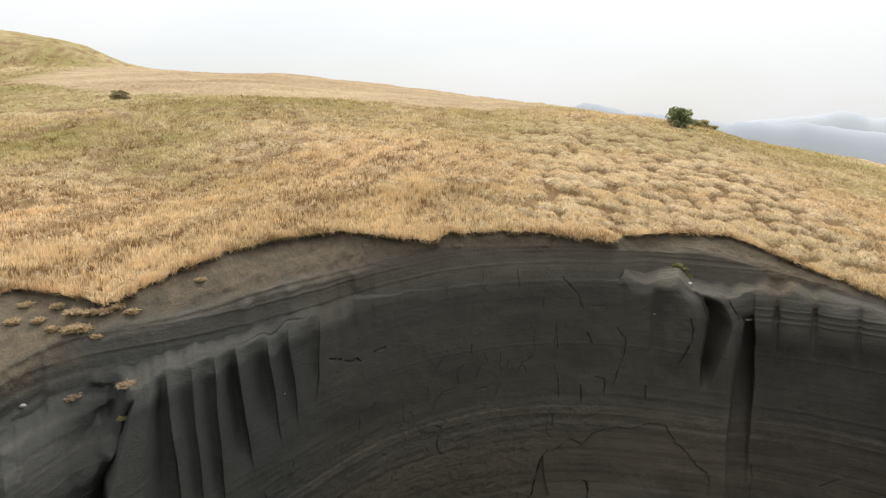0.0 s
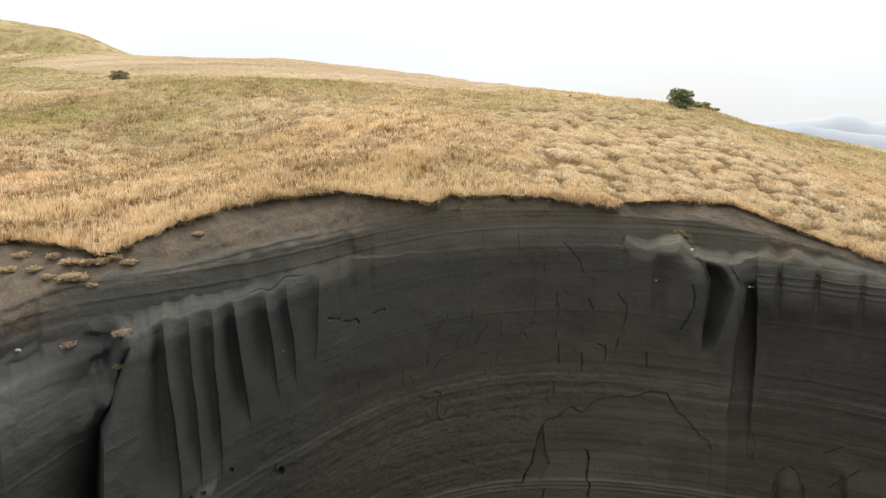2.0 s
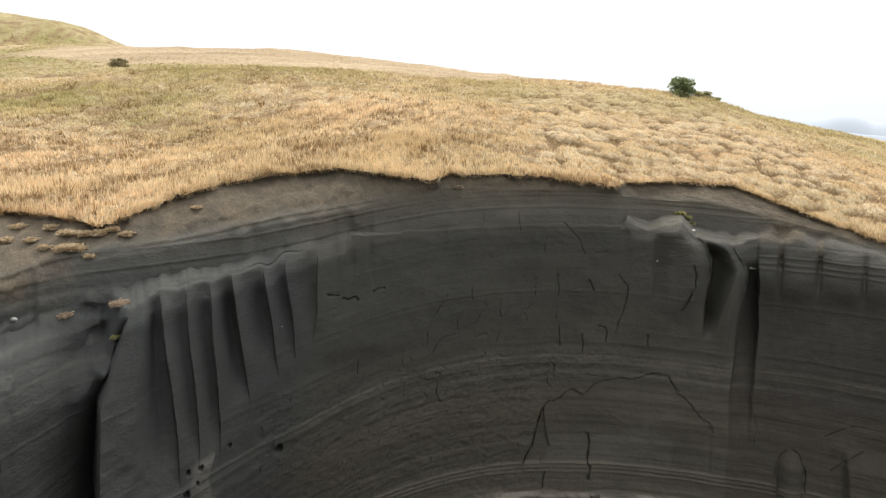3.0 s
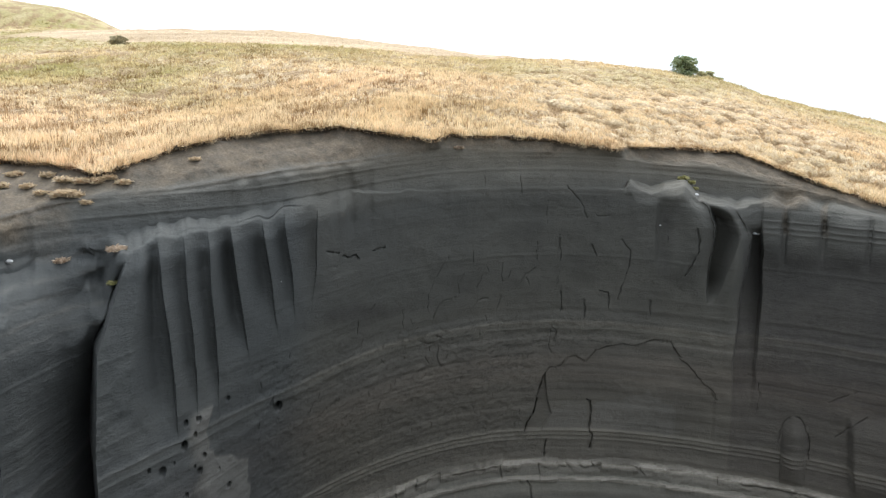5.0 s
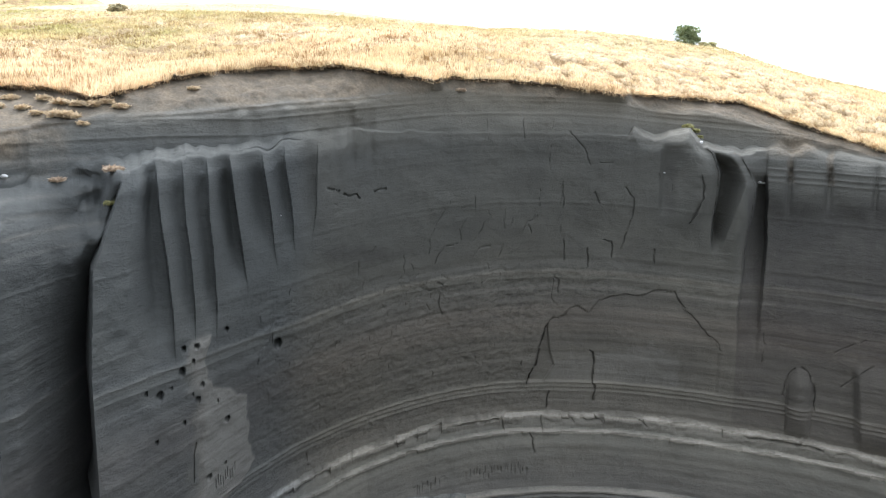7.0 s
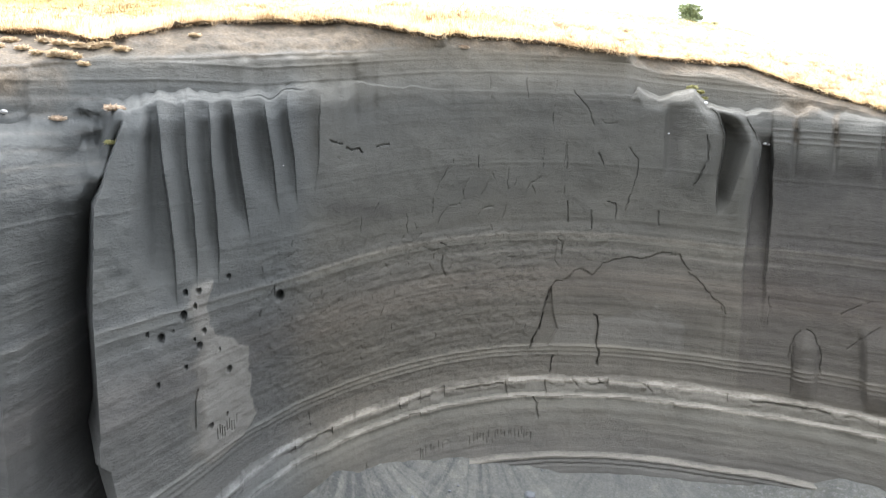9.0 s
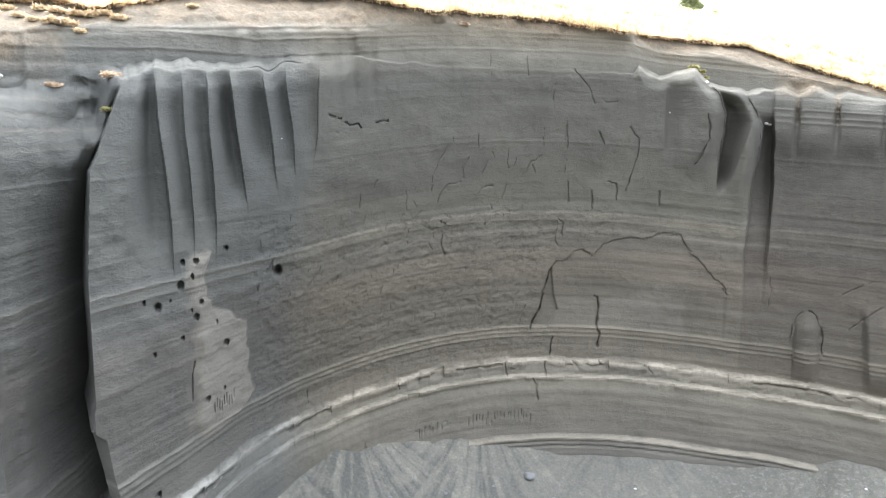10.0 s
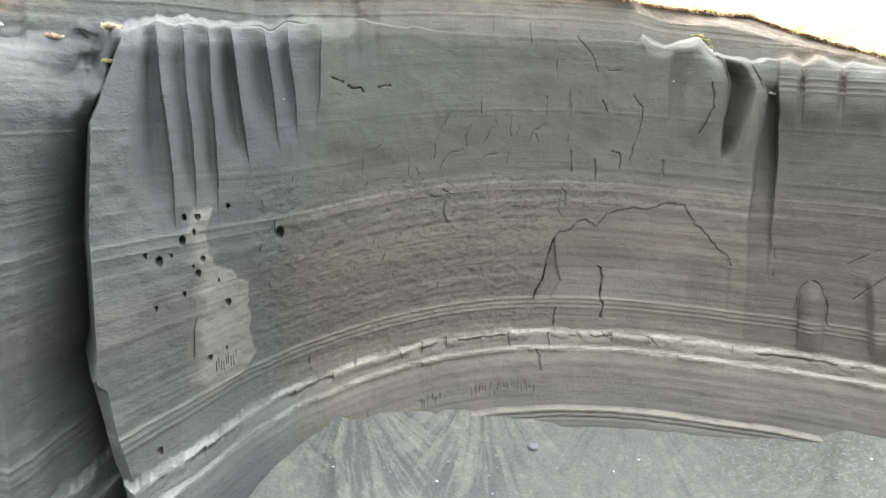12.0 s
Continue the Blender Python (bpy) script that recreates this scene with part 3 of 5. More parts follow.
    nodes = [
        (-4.0 + 0 * phi, rlow - 0.05), (2.5 * low, rlow), (9.0 * low, rmid + (20.0 - rmid) * smooth(-27.4, -27.9, phi)), ((zb - 1.5) * low, np.where(phi < -24.3, np.minimum(18.86, rmid + (rtop - rmid) * (zb - 10.5) / (zb - 9.3)) * smooth(-27.2, -26.3, phi) + 20.3 * smooth(-26.3, -27.2, phi), rmid + (rtop - rmid) * (zb - 10.5) / (zb - 9.3))), ((zb - 0.30 - 0.25 * sloped) * low, rtop), (zb * low, (rtop + np.minimum(0.16 + 0.10 * sloped, depth * 0.4)) * smooth(-26.1, -24.9, phi) + np.maximum(rtop + 0.16, 20.25) * smooth(-24.9, -26.1, phi)),
        (np.minimum((zb + rise), zs - 0.35) * low, np.maximum(rup, rtop + 0.02)), (np.minimum(zs * low, zr - 0.4), rup + 0.16),
        (zr - 0.13, np.maximum(rr + 0.08, rup + 0.02)), (zr + jz - 0.06, lip - 0.03), (zr + jz + 0.02, lip - 0.02)]
    counts = [100, 135, 95, 30, 11, 18, 34, 34, 5, 4]
    zz, RR = [], []
    for k, n in enumerate(counts):
        t = np.linspace(0, 1, n, endpoint=False)[:, None]
        zz.append(nodes[k][0] * (1 - t) + nodes[k + 1][0] * t)
        RR.append(nodes[k][1] * (1 - t) + nodes[k + 1][1] * t)
    zz.append(nodes[-1][0][None]), RR.append(nodes[-1][1][None])
    z, R = np.concatenate(zz), np.concatenate(RR)
    back = sum(counts[:6])      # the crease at the back of the bench stays sharp
    keep_z, keep_r = z[back - 2:back + 3].copy(), R[back - 2:back + 3].copy()
    for _ in range(2):      # round the profile
        z[1:-12] = (z[:-13] + 2 * z[1:-12] + z[2:-11]) / 4
        R[1:-12] = (R[:-13] + 2 * R[1:-12] + R[2:-11]) / 4
    z[back - 2:back + 3], R[back - 2:back + 3] = keep_z, keep_r
    wide = smooth(23.2, 24.6, phi)      # the far flank weathers to a rounded shoulder
    z2, R2 = z.copy(), R.copy()
    for _ in range(120):
        z2[1:-12] = (z2[:-13] + 2 * z2[1:-12] + z2[2:-11]) / 4
        R2[1:-12] = (R2[:-13] + 2 * R2[1:-12] + R2[2:-11]) / 4
    z, R = z + (z2 - z) * wide, R + (R2 - R) * wide
    near = np.maximum(smooth(-26.0, -27.6, phi), 0.7 * np.minimum(sloped, 1))    # so do the near shoulder and the benches, less
    z2, R2 = z.copy(), R.copy()
    for _ in range(16):
        z2[1:368] = (z2[:367] + 2 * z2[1:368] + z2[2:369]) / 4
        R2[1:368] = (R2[:367] + 2 * R2[1:368] + R2[2:369]) / 4
    z, R = z + (z2 - z) * near, R + (R2 - R) * near
    P = np.broadcast_to(phi, z.shape)
    R = R + f
    top = smooth(-0.35, 0.1, z - zb)                    # 1 above the bench
    under = 1 - top
    bed = z + dip(P)
    arc = np.radians(P) * 28.0                          # metres along the wall, about
    # left recess beside the buttress
    e0 = arris(z, BUTTRESS)
    away = np.maximum(e0 - P, 0)
    c24 = int(np.argmin(np.abs(phi + 24.0)))            # the buttress keeps its face as far as its arris
    face = np.interp(z, z[:371, c24], R[:371, c24])
    R = np.where((P >= e0) & (P < -24.0) & (z < 13.9), np.minimum(R, face + 0.10 * (-24.0 - P)), R)
    left = 20.02 - 0.25 * smooth(4, 0, z) + 0.95 * (1 - 0.9 * smooth(8.5, 12.5, z)) * np.exp(-away / 1.2) - 0.14 * np.exp(-((P + 31.8) / 0.9) ** 2) * (1 - smooth(8.5, 11.8, z)) + 0.12 * vnoise(P * 0.9, z * 0.25, seed=31)
    left = left - 0.95 * smooth(10.8, 12.8, z) * np.exp(-np.maximum(away - 0.25, 0) / 1.3) * (0.8 + 0.35 * vnoise(z * 2.1, P * 0.8, seed=32))
    R = R + smooth(0.05, -0.05, P - e0) * (left + f - R) * (1 - smooth(-1.3, 0.05, z - zb))
    # broken facet at the foot of the buttress
    fac = np.interp(z, (0.0, 1.7, 3.2, 4.3, 4.75), (-24.8, -25.4, -26.3, -26.7, -27.75))
    R = R + 0.55 * np.clip((fac - P) / np.maximum(fac - e0, 0.15), 0, 1) * (P > e0) * smooth(4.8, 4.4, z)
    R = R + 0.12 * smooth(-30.0, -30.6, P) * smooth(0.1, 0.35, z - zb - rise) * (1 - smooth(-0.2, 0.3, z - zs))
    R = R + 0.09 * smooth(-0.1, 0.2, z - zb) * (1 - smooth(0.8, 1.4, z - zb)) * smooth(-24.5, -26.5, P) * np.sign(vnoise(z * 3.2 + P * 0.12, P * 0.25, seed=33)) * smooth(0.1, 0.4, np.abs(vnoise(z * 3.2 + P * 0.12, P * 0.25, seed=33)))
    wob = 0.10 * vnoise(z * 0.7, P * 0.1, seed=40)
    # flutes under the bench
    edges = [np.interp(z, (f4[2], 14.6), (f4[1], f4[0])) + wob for f4 in FLUTES]
    before = e0
    for (ptop, pfoot, zfoot, deep), e in zip(FLUTES, edges):
        t = np.clip((P - before) / np.maximum(e - before, 0.2), 0, 1)
        start = 0.45 if before is e0 else 0.0
        shape = 0.95 * smooth(start, start + 0.7 * (1 - start), t) * (1 - 0.4 * smooth(0.75, 1.0, t)) * smooth(0.0, -0.11, P - e)
        inside = (P >= before) & (P < e)
        fade = smooth(zfoot, zfoot + 2.4, z) * (1 - 0.85 * smooth(-1.2, 0.05, z - zb))
        R = R + np.where(inside, deep * shape * fade, 0) * under
        before = e
    # a thin overhanging bed along the bench
    R = R + 0.06 * np.exp(-((z - zb - 0.06 - 0.1 * vnoise(arc * 0.5, 0 * z, seed=35)) / 0.035) ** 2) * smooth(-0.6, 0.1, vnoise(arc * 0.7, 0 * z, seed=34)) * smooth(-25.5, -24.5, P) * smooth(-10.5, -12.5, P)
    # two small gullies where the bench runs out
    for p0, w, d in ((-7.35, 0.34, 0.14), (-5.9, 0.32, 0.10), (-8.6, 0.35, 0.09)):
        R = R + d * np.exp(-((P - p0) / w) ** 2) * smooth(13.6, 15.0, z) * (1 - smooth(16.0, 16.8, z))
    # pillars on the far side
    a1 = arris(z, [(10.3, 20.35), (10.9, 20.25), (11.8, 20.3), (12.9, 20.57), (13.86, 20.66), (14.73, 20.15), (15.1, 19.5)])
    b1 = arris(z, [(10.2, 20.75), (10.8, 21.22), (11.8, 21.7), (12.5, 22.05), (13.5, 22.6), (14.8, 22.1)])
    a2 = arris(z, [(5, 22.6), (6, 22.5), (7.5, 22.37), (9.3, 22.59), (11, 22.72), (12, 23.0), (13.3, 23.15), (14, 22.65), (14.86, 21.8)])
    c2 = arris(z, [(5, 23.96), (8.8, 23.98), (10.8, 24.04), (12.6, 23.95), (13.8, 23.8)]) + 0.05 * vnoise(z * 1.5, 0 * z, seed=44)
    b1 = np.minimum(b1, a2 - 0.15)
    t1 = np.clip((P - a1) / np.maximum(b1 - a1, 0.15), 0, 1)
    g1 = smooth(0, 0.1, P - a1) * (1 - t1 ** 1.5) * smooth(10.2, 11.3, z) * (1 - smooth(14.1, 15.0, z)) * 1.45
    R = R + g1 * under
    R = R - 0.30 * np.exp(-((P - a1 + 1.5) / 1.25) ** 2) * smooth(0.02, -0.05, P - a1) * smooth(10.2, 13, z) * under
    R = R + 0.25 * smooth(-0.9, 0.0, P - a1) * smooth(0.02, -0.05, P - a1) * smooth(10.8, 12.5, z) * under
    R = R - 0.36 * np.exp(-((P - a2 + 0.7) / 0.6) ** 2) * smooth(0.02, -0.05, P - a2) * smooth(8.0, 12, z) * under
    R = R + 0.22 * smooth(-0.6, 0.0, P - a2) * smooth(0.02, -0.05, P - a2) * smooth(8, 12, z) * under
    g2 = smooth(0, 0.1, P - a2) * (1 - smooth(-0.15, 0.12, P - c2)) * (0.18 + 0.82 * smooth(6.5, 11.0, z)) * smooth(5.0, 6.6, z) * (1 - smooth(13.1, 14.0, z)) * 0.95
    R = R + g2 * under
    R = R + 0.2 * smooth(16.35, 16.75, P) * (1 - smooth(0.1, 1.3, P - 16.5)) * smooth(11.8, 13.0, z + 0.3 * np.abs(P - 17)) * (1 - smooth(-1.0, 0, z - zb))
    # organ-pipe columns under the right-hand soil slope
    for p0, w in ((24.5, 0.72), (26.6, 1.12), (29.3, 1.3), (32, 1.2)):
        q = np.clip(1 - ((P - p0) / w) ** 2, 0, 1) ** 0.5
        R = R - 0.36 * q * smooth(11.6, 13.2, z) * (1 - smooth(14.4, 15.3, z + 0.1 * np.abs(P - 24)))
    for p0 in (25.35, 27.85):
        R = R + 0.14 * (1 - smooth(0.10, 0.26, np.abs(P - p0))) * smooth(13.35, 13.5, z) * (1 - smooth(14.0, 14.2, z))
    for k, h in enumerate((13.75, 14.0, 14.3)):
        R = R - 0.05 * np.exp(-((bed - 0.55 - h) / 0.05) ** 2) * smooth(23.4, 24.4, P)
    # low column and buttress at the foot
    q = np.clip(1 - ((P - 27.0 + 0.06 * vnoise(z * 1.3, 0 * z, seed=49)) / 0.85) ** 2, 0, 1) ** 0.6
    R = R - 0.45 * q * (1 - smooth(4.3, 5.1, z + 0.5 * (P - 27.0) ** 2)) * smooth(1.5, 2.9, z)
    R = R - 0.42 * smooth(30.5, 31.1, P + 0.15 * (z - 3)) * (1 - smooth(4.6, 5.7, z)) * smooth(1.5, 2.6, z)
    # scar of a fallen slab
    sp, sz = zip(*SCAR)
    edge_z = np.interp(P, sp, sz) + 0.05 * vnoise(arc * 2.5, 0 * z, seed=50)
    scar = inside = smooth(0, 0.05, edge_z - z) * smooth(6.65, 6.8, P) * (1 - smooth(21.2, 21.5, P)) * smooth(4.06, 4.2, bed)
    R = R + 0.06 * inside * (0.45 + 0.55 * smooth(3.2, 0.2, edge_z - z))
    facet = inside * smooth(0.05, -0.1, P - np.interp(z, (4.2, 4.9, 5.6, 6.7), (8.1, 8.85, 8.5, 8.3)))
    R = R + 0.13 * facet
    # ledges and courses
    brk = 0.10 * fbm(arc * 1.4, 0 * z, octaves=4, seed=60)
    cut = np.floor(arc * 0.95 + 1.6 * vnoise(arc * 0.5, 0 * z, seed=61))
    block, tilt_b = lattice(cut, 0 * arc, 0 * arc, 3) - 0.5, lattice(cut, 0 * arc, 0 * arc, 4) - 0.5
    rag = 0.04 * tilt_b + 0.09 * fbm(arc * 1.1, 0 * z, octaves=4, seed=63, gain=0.6)
    ledge = smooth(2.68 + rag, 2.60 + rag, bed)
    R = R - 0.30 * ledge * (1 + 1.2 * brk * smooth(1.3, 2.3, bed)) - 0.22 * block * ledge * smooth(2.15, 2.4, bed)
    R = R - (0.20 + 0.10 * tilt_b * smooth(1.6, 1.8, bed)) * smooth(1.98, 1.90, bed + 0.03 * tilt_b + 0.05 * vnoise(arc * 1.7, 0 * z, seed=66)) * (1 + 1.5 * brk * smooth(0.9, 1.8, bed)) - 0.30 * smooth(-0.84, -0.94, bed)
    R = R + 0.20 * np.exp(-((bed - 2.38 - rag) / 0.045) ** 2) * smooth(0.0, 0.6, vnoise(arc * 0.55, 0 * z, seed=64) + 0.6 * vnoise(arc * 2.1, 0 * z, seed=65)) + 0.08 * np.exp(-((bed - 1.6) / 0.2) ** 2)
    R = R + (0.025 + 0.012 * smooth(-6, 2, P)) * fbm(arc * 2.6, z * 4.5, octaves=4, seed=67, gain=0.6) * np.exp(-((bed - 2.25) / 0.5) ** 2)     # crumbling faces of the courses
    R = R + 0.10 * np.exp(-((bed + 1.12) / 0.05) ** 2) + 0.08 * np.exp(-((bed + 1.35) / 0.05) ** 2)
    for h, a in ((4.12, 0.06), (3.9, 0.04), (3.7, 0.04), (9.42, 0.03), (9.1, 0.03), (12.6, 0.02), (17.0, 0.03), (16.45, 0.025)):
        R = R - a * np.exp(-((bed - h) / 0.05) ** 2) * (1 - 0.6 * smooth(16.3, 17.2, z))
    lam = vnoise(bed * 5.0, arc * 0.10, seed=70) * 0.018 + vnoise(bed * 11.0, arc * 0.2, seed=71) * 0.010
    near_top = smooth(-1.3, -0.3, z - zb) * (1 - smooth(0.0, 0.5, z - zs))
    R = R + lam * (1 - 0.65 * smooth(9.5, 11, z) + 0.25 * near_top)
    R = R + 0.13 * smooth(-0.34, 0.0, z - zs) * (1 - smooth(0.1, 0.5, z - zs)) * smooth(-4, -8, P)
    R = R - 0.04 * np.exp(-((z - zs + 0.05) / 0.05) ** 2) * (0.5 * smooth(-4, -7, P) + 0.4 * smooth(13, 15, P))
    R = R + 0.013 * near_top * (smooth(13, 14.5, P) + 0.3 * smooth(-8, -10, P)) * np.sign(vnoise(bed * 4.3, arc * 0.06, seed=74)) * smooth(0.05, 0.3, np.abs(vnoise(bed * 4.3, arc * 0.06, seed=74)))
    # stepped beds on the near shoulder, washed ribs under the middle of the rim
    st = vnoise(bed * 2.4 + 0.5 * vnoise(arc * 0.5, z * 0.8, seed=77), arc * 0.3, seed=75)
    R = R + 0.06 * np.sign(st) * smooth(0.0, 0.6, np.abs(st)) * smooth(-25.4, -26.6, P) * smooth(-1.2, -0.3, z - zb) * (1 - smooth(0.5, 0.9, z - zb))
    R = R - 0.11 * vnoise(P * 1.15, z * 0.12, seed=76) * smooth(-18, -15, P) * smooth(-4, -7, P) * smooth(0.1, 0.5, z - zb) * (1 - smooth(-0.35, 0.0, z - zs))
    # uneven skin: smooth above, chipped below
    chipped = (1 - 0.85 * scar) * (1 - 0.75 * smooth(7, 10, P) * smooth(8.6, 7.6, bed)) * (1 - 0.6 * smooth(12, 15, P)) * (0.3 + 0.7 * smooth(2.6, 2.9, bed)) * smooth(10.4, 9.2, z + 0.5 * vnoise(arc * 0.5, z * 0.5, seed=72)) * smooth(-16.5, -14.5, P + 0.6 * vnoise(z, P * 0.3, seed=73))
    R = R + 0.09 * fbm(arc * 0.35, z * 0.35, octaves=3, seed=80) + 0.02 * fbm(arc * 2.2, z * 2.2, octaves=3, seed=81)
    chips = fbm(arc * 2.6 + z * 1.6, z * 3.4 - arc * 1.2, octaves=3, seed=82)
    R = R + chipped * (0.026 * np.abs(chips) + 0.012 * np.sign(vnoise(arc * 3.1, z * 4.5, seed=83)) * smooth(0.25, 0.3, np.abs(vnoise(arc * 3.1, z * 4.5, seed=83))))
    # pale broken patch on the flank
    lp = np.interp(z, (2.7, 3.3, 3.9, 5.0, 6.3, 7.0, 7.4, 8.4, 9.2), (-19.4, -20.2, -20.3, -20.4, -20.2, -20.0, -20.6, -20.8, -20.4))
    rp = np.interp(z, (2.7, 3.1, 3.6, 4.9, 5.5, 6.3, 6.9, 7.2, 8.2, 9.2), (-18.6, -16.2, -15.6, -15.8, -16.3, -16.1, -17.3, -18.6, -19.0, -18.6))
    rough = 0.25 * vnoise(z * 1.7, P * 1.2, seed=84) + 0.12 * vnoise(z * 5, P * 4, seed=86)
    pale = smooth(-0.5, 1.3, P - lp + 2 * rough) * smooth(0.0, 0.12, rp - P + rough) * smooth(2.6, 3.2, z) * (1 - smooth(8.8, 9.2, z))
    R = R - 0.06 * pale + 0.05 * pale * fbm(arc * 1.5, z * 1.5, octaves=3, seed=85)
    # burrows
    for p0, z0, rad, deep in BURROWS:
        c = np.abs(phi - p0) < 2.0
        dx = (P[:, c] - p0) * np.radians(1) * (24 if p0 < -18 else 27) * 1.25
        d = np.sqrt(dx ** 2 + (np.maximum(z[:, c] - z0, (z[:, c] - z0) * 0.8)) ** 2) / (rad * 0.86)
        d = d * (1 + 0.22 * vnoise(P[:, c] * 4.0, z[:, c] * 5.0, seed=int(z0 * 100)))
        R[:, c] = R[:, c] + 0.75 * deep * smooth(1.1, 0.55, d) * (0.55 + 0.45 * smooth(-0.9, 0.6, (z[:, c] - z0) / rad))
    for k in range(9):      # comb of scratches below the burrows
        p0 = -18.7 + k * 0.19
        z0 = 3.75 + 0.10 * math.sin(k * 1.7)
        c = np.abs(phi - p0) < 0.3
        R[:, c] = R[:, c] + 0.07 * np.exp(-((P[:, c] - p0) / 0.055) ** 2) * (np.abs(z[:, c] - z0) < 0.18)
    # cracks
    for hw, deep, *way in CRACKS:
        ps = [w[0] for w in way]
        c = np.where((phi > min(ps) - 0.7) & (phi < max(ps) + 0.7))[0]
        zc, pc = z[:, c], P[:, c]
        m_ = np.radians(1) * (26 if ps[0] < -12 else 32)
        jx, jy = 0.035 * vnoise(zc * 4, pc * 4, seed=90), 0.03 * vnoise(zc * 4, pc * 4, seed=91)
        best = np.full(zc.shape, 9.0)
        for (pa, za), (pb, zb_) in zip(way[:-1], way[1:]):
            ux, uz = (pb - pa) * m_, zb_ - za
            qx, qz = (pc - pa) * m_ + jx, zc - za + jy
            t = np.clip((qx * ux + qz * uz) / (ux * ux + uz * uz), 0, 1)
            best = np.minimum(best, np.hypot(qx - t * ux, qz - t * uz))
        open_ = hw * (0.95 + 0.6 * vnoise(zc * 2.3, pc * 2.3, seed=92) + 0.4 * vnoise(zc * 7, pc * 5, seed=193))
        R[:, c] = R[:, c] + 0.8 * deep * smooth(1.0, 0.1, best / np.maximum(open_, 0.006))
    # worn scratch marks in rows at the foot of the wall
    rows = random.Random(77)
    for p0, p1 in ((-18.2, -17.0), (-14.6, -13.4), (-12.3, -11.2), (-8.4, -6.6), (-2.6, 0.4), (1.8, 7.0)):
        p = p0
        while p < p1:
            z0, tall = 0.05 + rows.uniform(-0.22, 0.18) - 0.55 * (p < -10), rows.uniform(0.09, 0.2)
            c = np.abs(phi - p) < 0.6
            zc, pc = z[:, c] + dip(phi[c]) * 0.9, P[:, c]
            if rows.random() < 0.8:
                R[:, c] = R[:, c] + 0.06 * np.exp(-((pc - p) / 0.05) ** 2) * (np.abs(zc - z0) < tall)
            else:
                R[:, c] = R[:, c] + 0.04 * np.exp(-((zc - z0 - tall * 0.5) / 0.035) ** 2) * (np.abs(pc - p) < 0.2)
            p += rows.uniform(0.14, 0.36)
    # soil cover towards the rim
    soil = smooth(-0.3, 0.5, z - zs + 0.22 * fbm(arc * 0.8, z * 2, octaves=3, seed=95)) + 0.9 * smooth(23.0, 25.5, P) * smooth(14.45, 15.1, z + 0.3 * vnoise(arc * 1.2, z, seed=96))
    soil = np.maximum(soil, smooth(-27.0, -29.5, P) * smooth(14.3, 15.6, z + 0.4 * vnoise(arc * 0.9, z, seed=97)))
    soil = soil * (1 - 0.2 * smooth(11, 13.5, P) * smooth(23.5, 21.5, P) * smooth(0.6, 0.2, z - zs))
    soil = np.maximum(soil, smooth(0.1, 0.5, R - f - rup) * smooth(13.3, 14.3, P) * smooth(0.4, 0.7, z - zb))
    for p0 in (25.35, 27.85):       # red-brown earth washed into the gullies
        soil = np.maximum(soil, 0.5 * smooth(0.32, 0.08, np.abs(P - p0 + 0.1 * vnoise(z * 2, 0 * z, seed=94))) * smooth(13.2, 13.6, z))
    soil = np.clip(soil, 0, 1)
    R = R + soil * (0.05 * fbm(arc * 2.0, z * 2.0, octaves=3, seed=98) + 0.03 * vnoise(arc * 5, z * 6, seed=99))
    tilt = np.abs(np.gradient(R, axis=0)) / (np.abs(np.gradient(R, axis=0)) + np.abs(np.gradient(z, axis=0)) + 1e-4)
    for _ in range(3):
        tilt[1:-1] = (tilt[:-2] + tilt[1:-1] + tilt[2:]) / 3
    loose = smooth(0.3, 0.7, tilt) * smooth(12, 13, z)
    loose[-10:] = 0
    z = z + loose * (0.04 * fbm(arc * 1.3, R * 1.6, octaves=4, seed=160, gain=0.6) + 0.04 * vnoise(R * 4 + 0.6 * vnoise(arc, R, seed=3), arc * 0.3, seed=161))
    X, Y = spread(P, R)
    crumb = 0.35 * vnoise(arc * 1.6, z * 1.6, seed=87) + 0.2 * vnoise(arc * 4, z * 4, seed=107)
    pale = np.maximum(pale, 0.32 * smooth(11.9, 12.3, P) * smooth(18.6, 18.3, P + crumb) * smooth(5.75, 5.5, z + crumb) * smooth(4.12, 4.3, bed))
    pale = np.maximum(pale, 0.22 * smooth(8.4, 8.8, P + crumb) * smooth(11.9, 11.6, P) * smooth(5.6, 5.3, z + crumb) * smooth(4.12, 4.3, bed))
    # thin pale beds: two along the foot of the soil, with skylight on its lip painted in, several across the far
    # shoulder
    worn = 0.6 + 0.5 * fbm(arc * 1.3, z * 3, octaves=3, seed=88)
    for off, amp in ((0.02, 0.85), (-0.17, 0.5)):
        pale = np.maximum(pale, amp * worn * np.exp(-((z - zs - off + 0.04 * vnoise(arc, 0 * z, seed=89)) / 0.045) ** 2) * smooth(-2, -6, P))
    for h, amp in ((13.72, 0.8), (13.98, 0.6), (14.3, 0.8), (14.75, 0.5)):
        pale = np.maximum(pale, amp * worn * np.exp(-((bed - 0.55 - h) / 0.05) ** 2) * smooth(19.5, 22.0, P))
    for h, amp in ((13.55, 0.35), (14.05, 0.45), (14.5, 0.35), (14.95, 0.5), (15.5, 0.4), (15.95, 0.5)):
        pale = np.maximum(pale, amp * worn * np.exp(-((bed - h + 0.08 * vnoise(arc * 0.6, 0 * z, seed=93)) / 0.06) ** 2) * smooth(-25.2, -26.4, P))
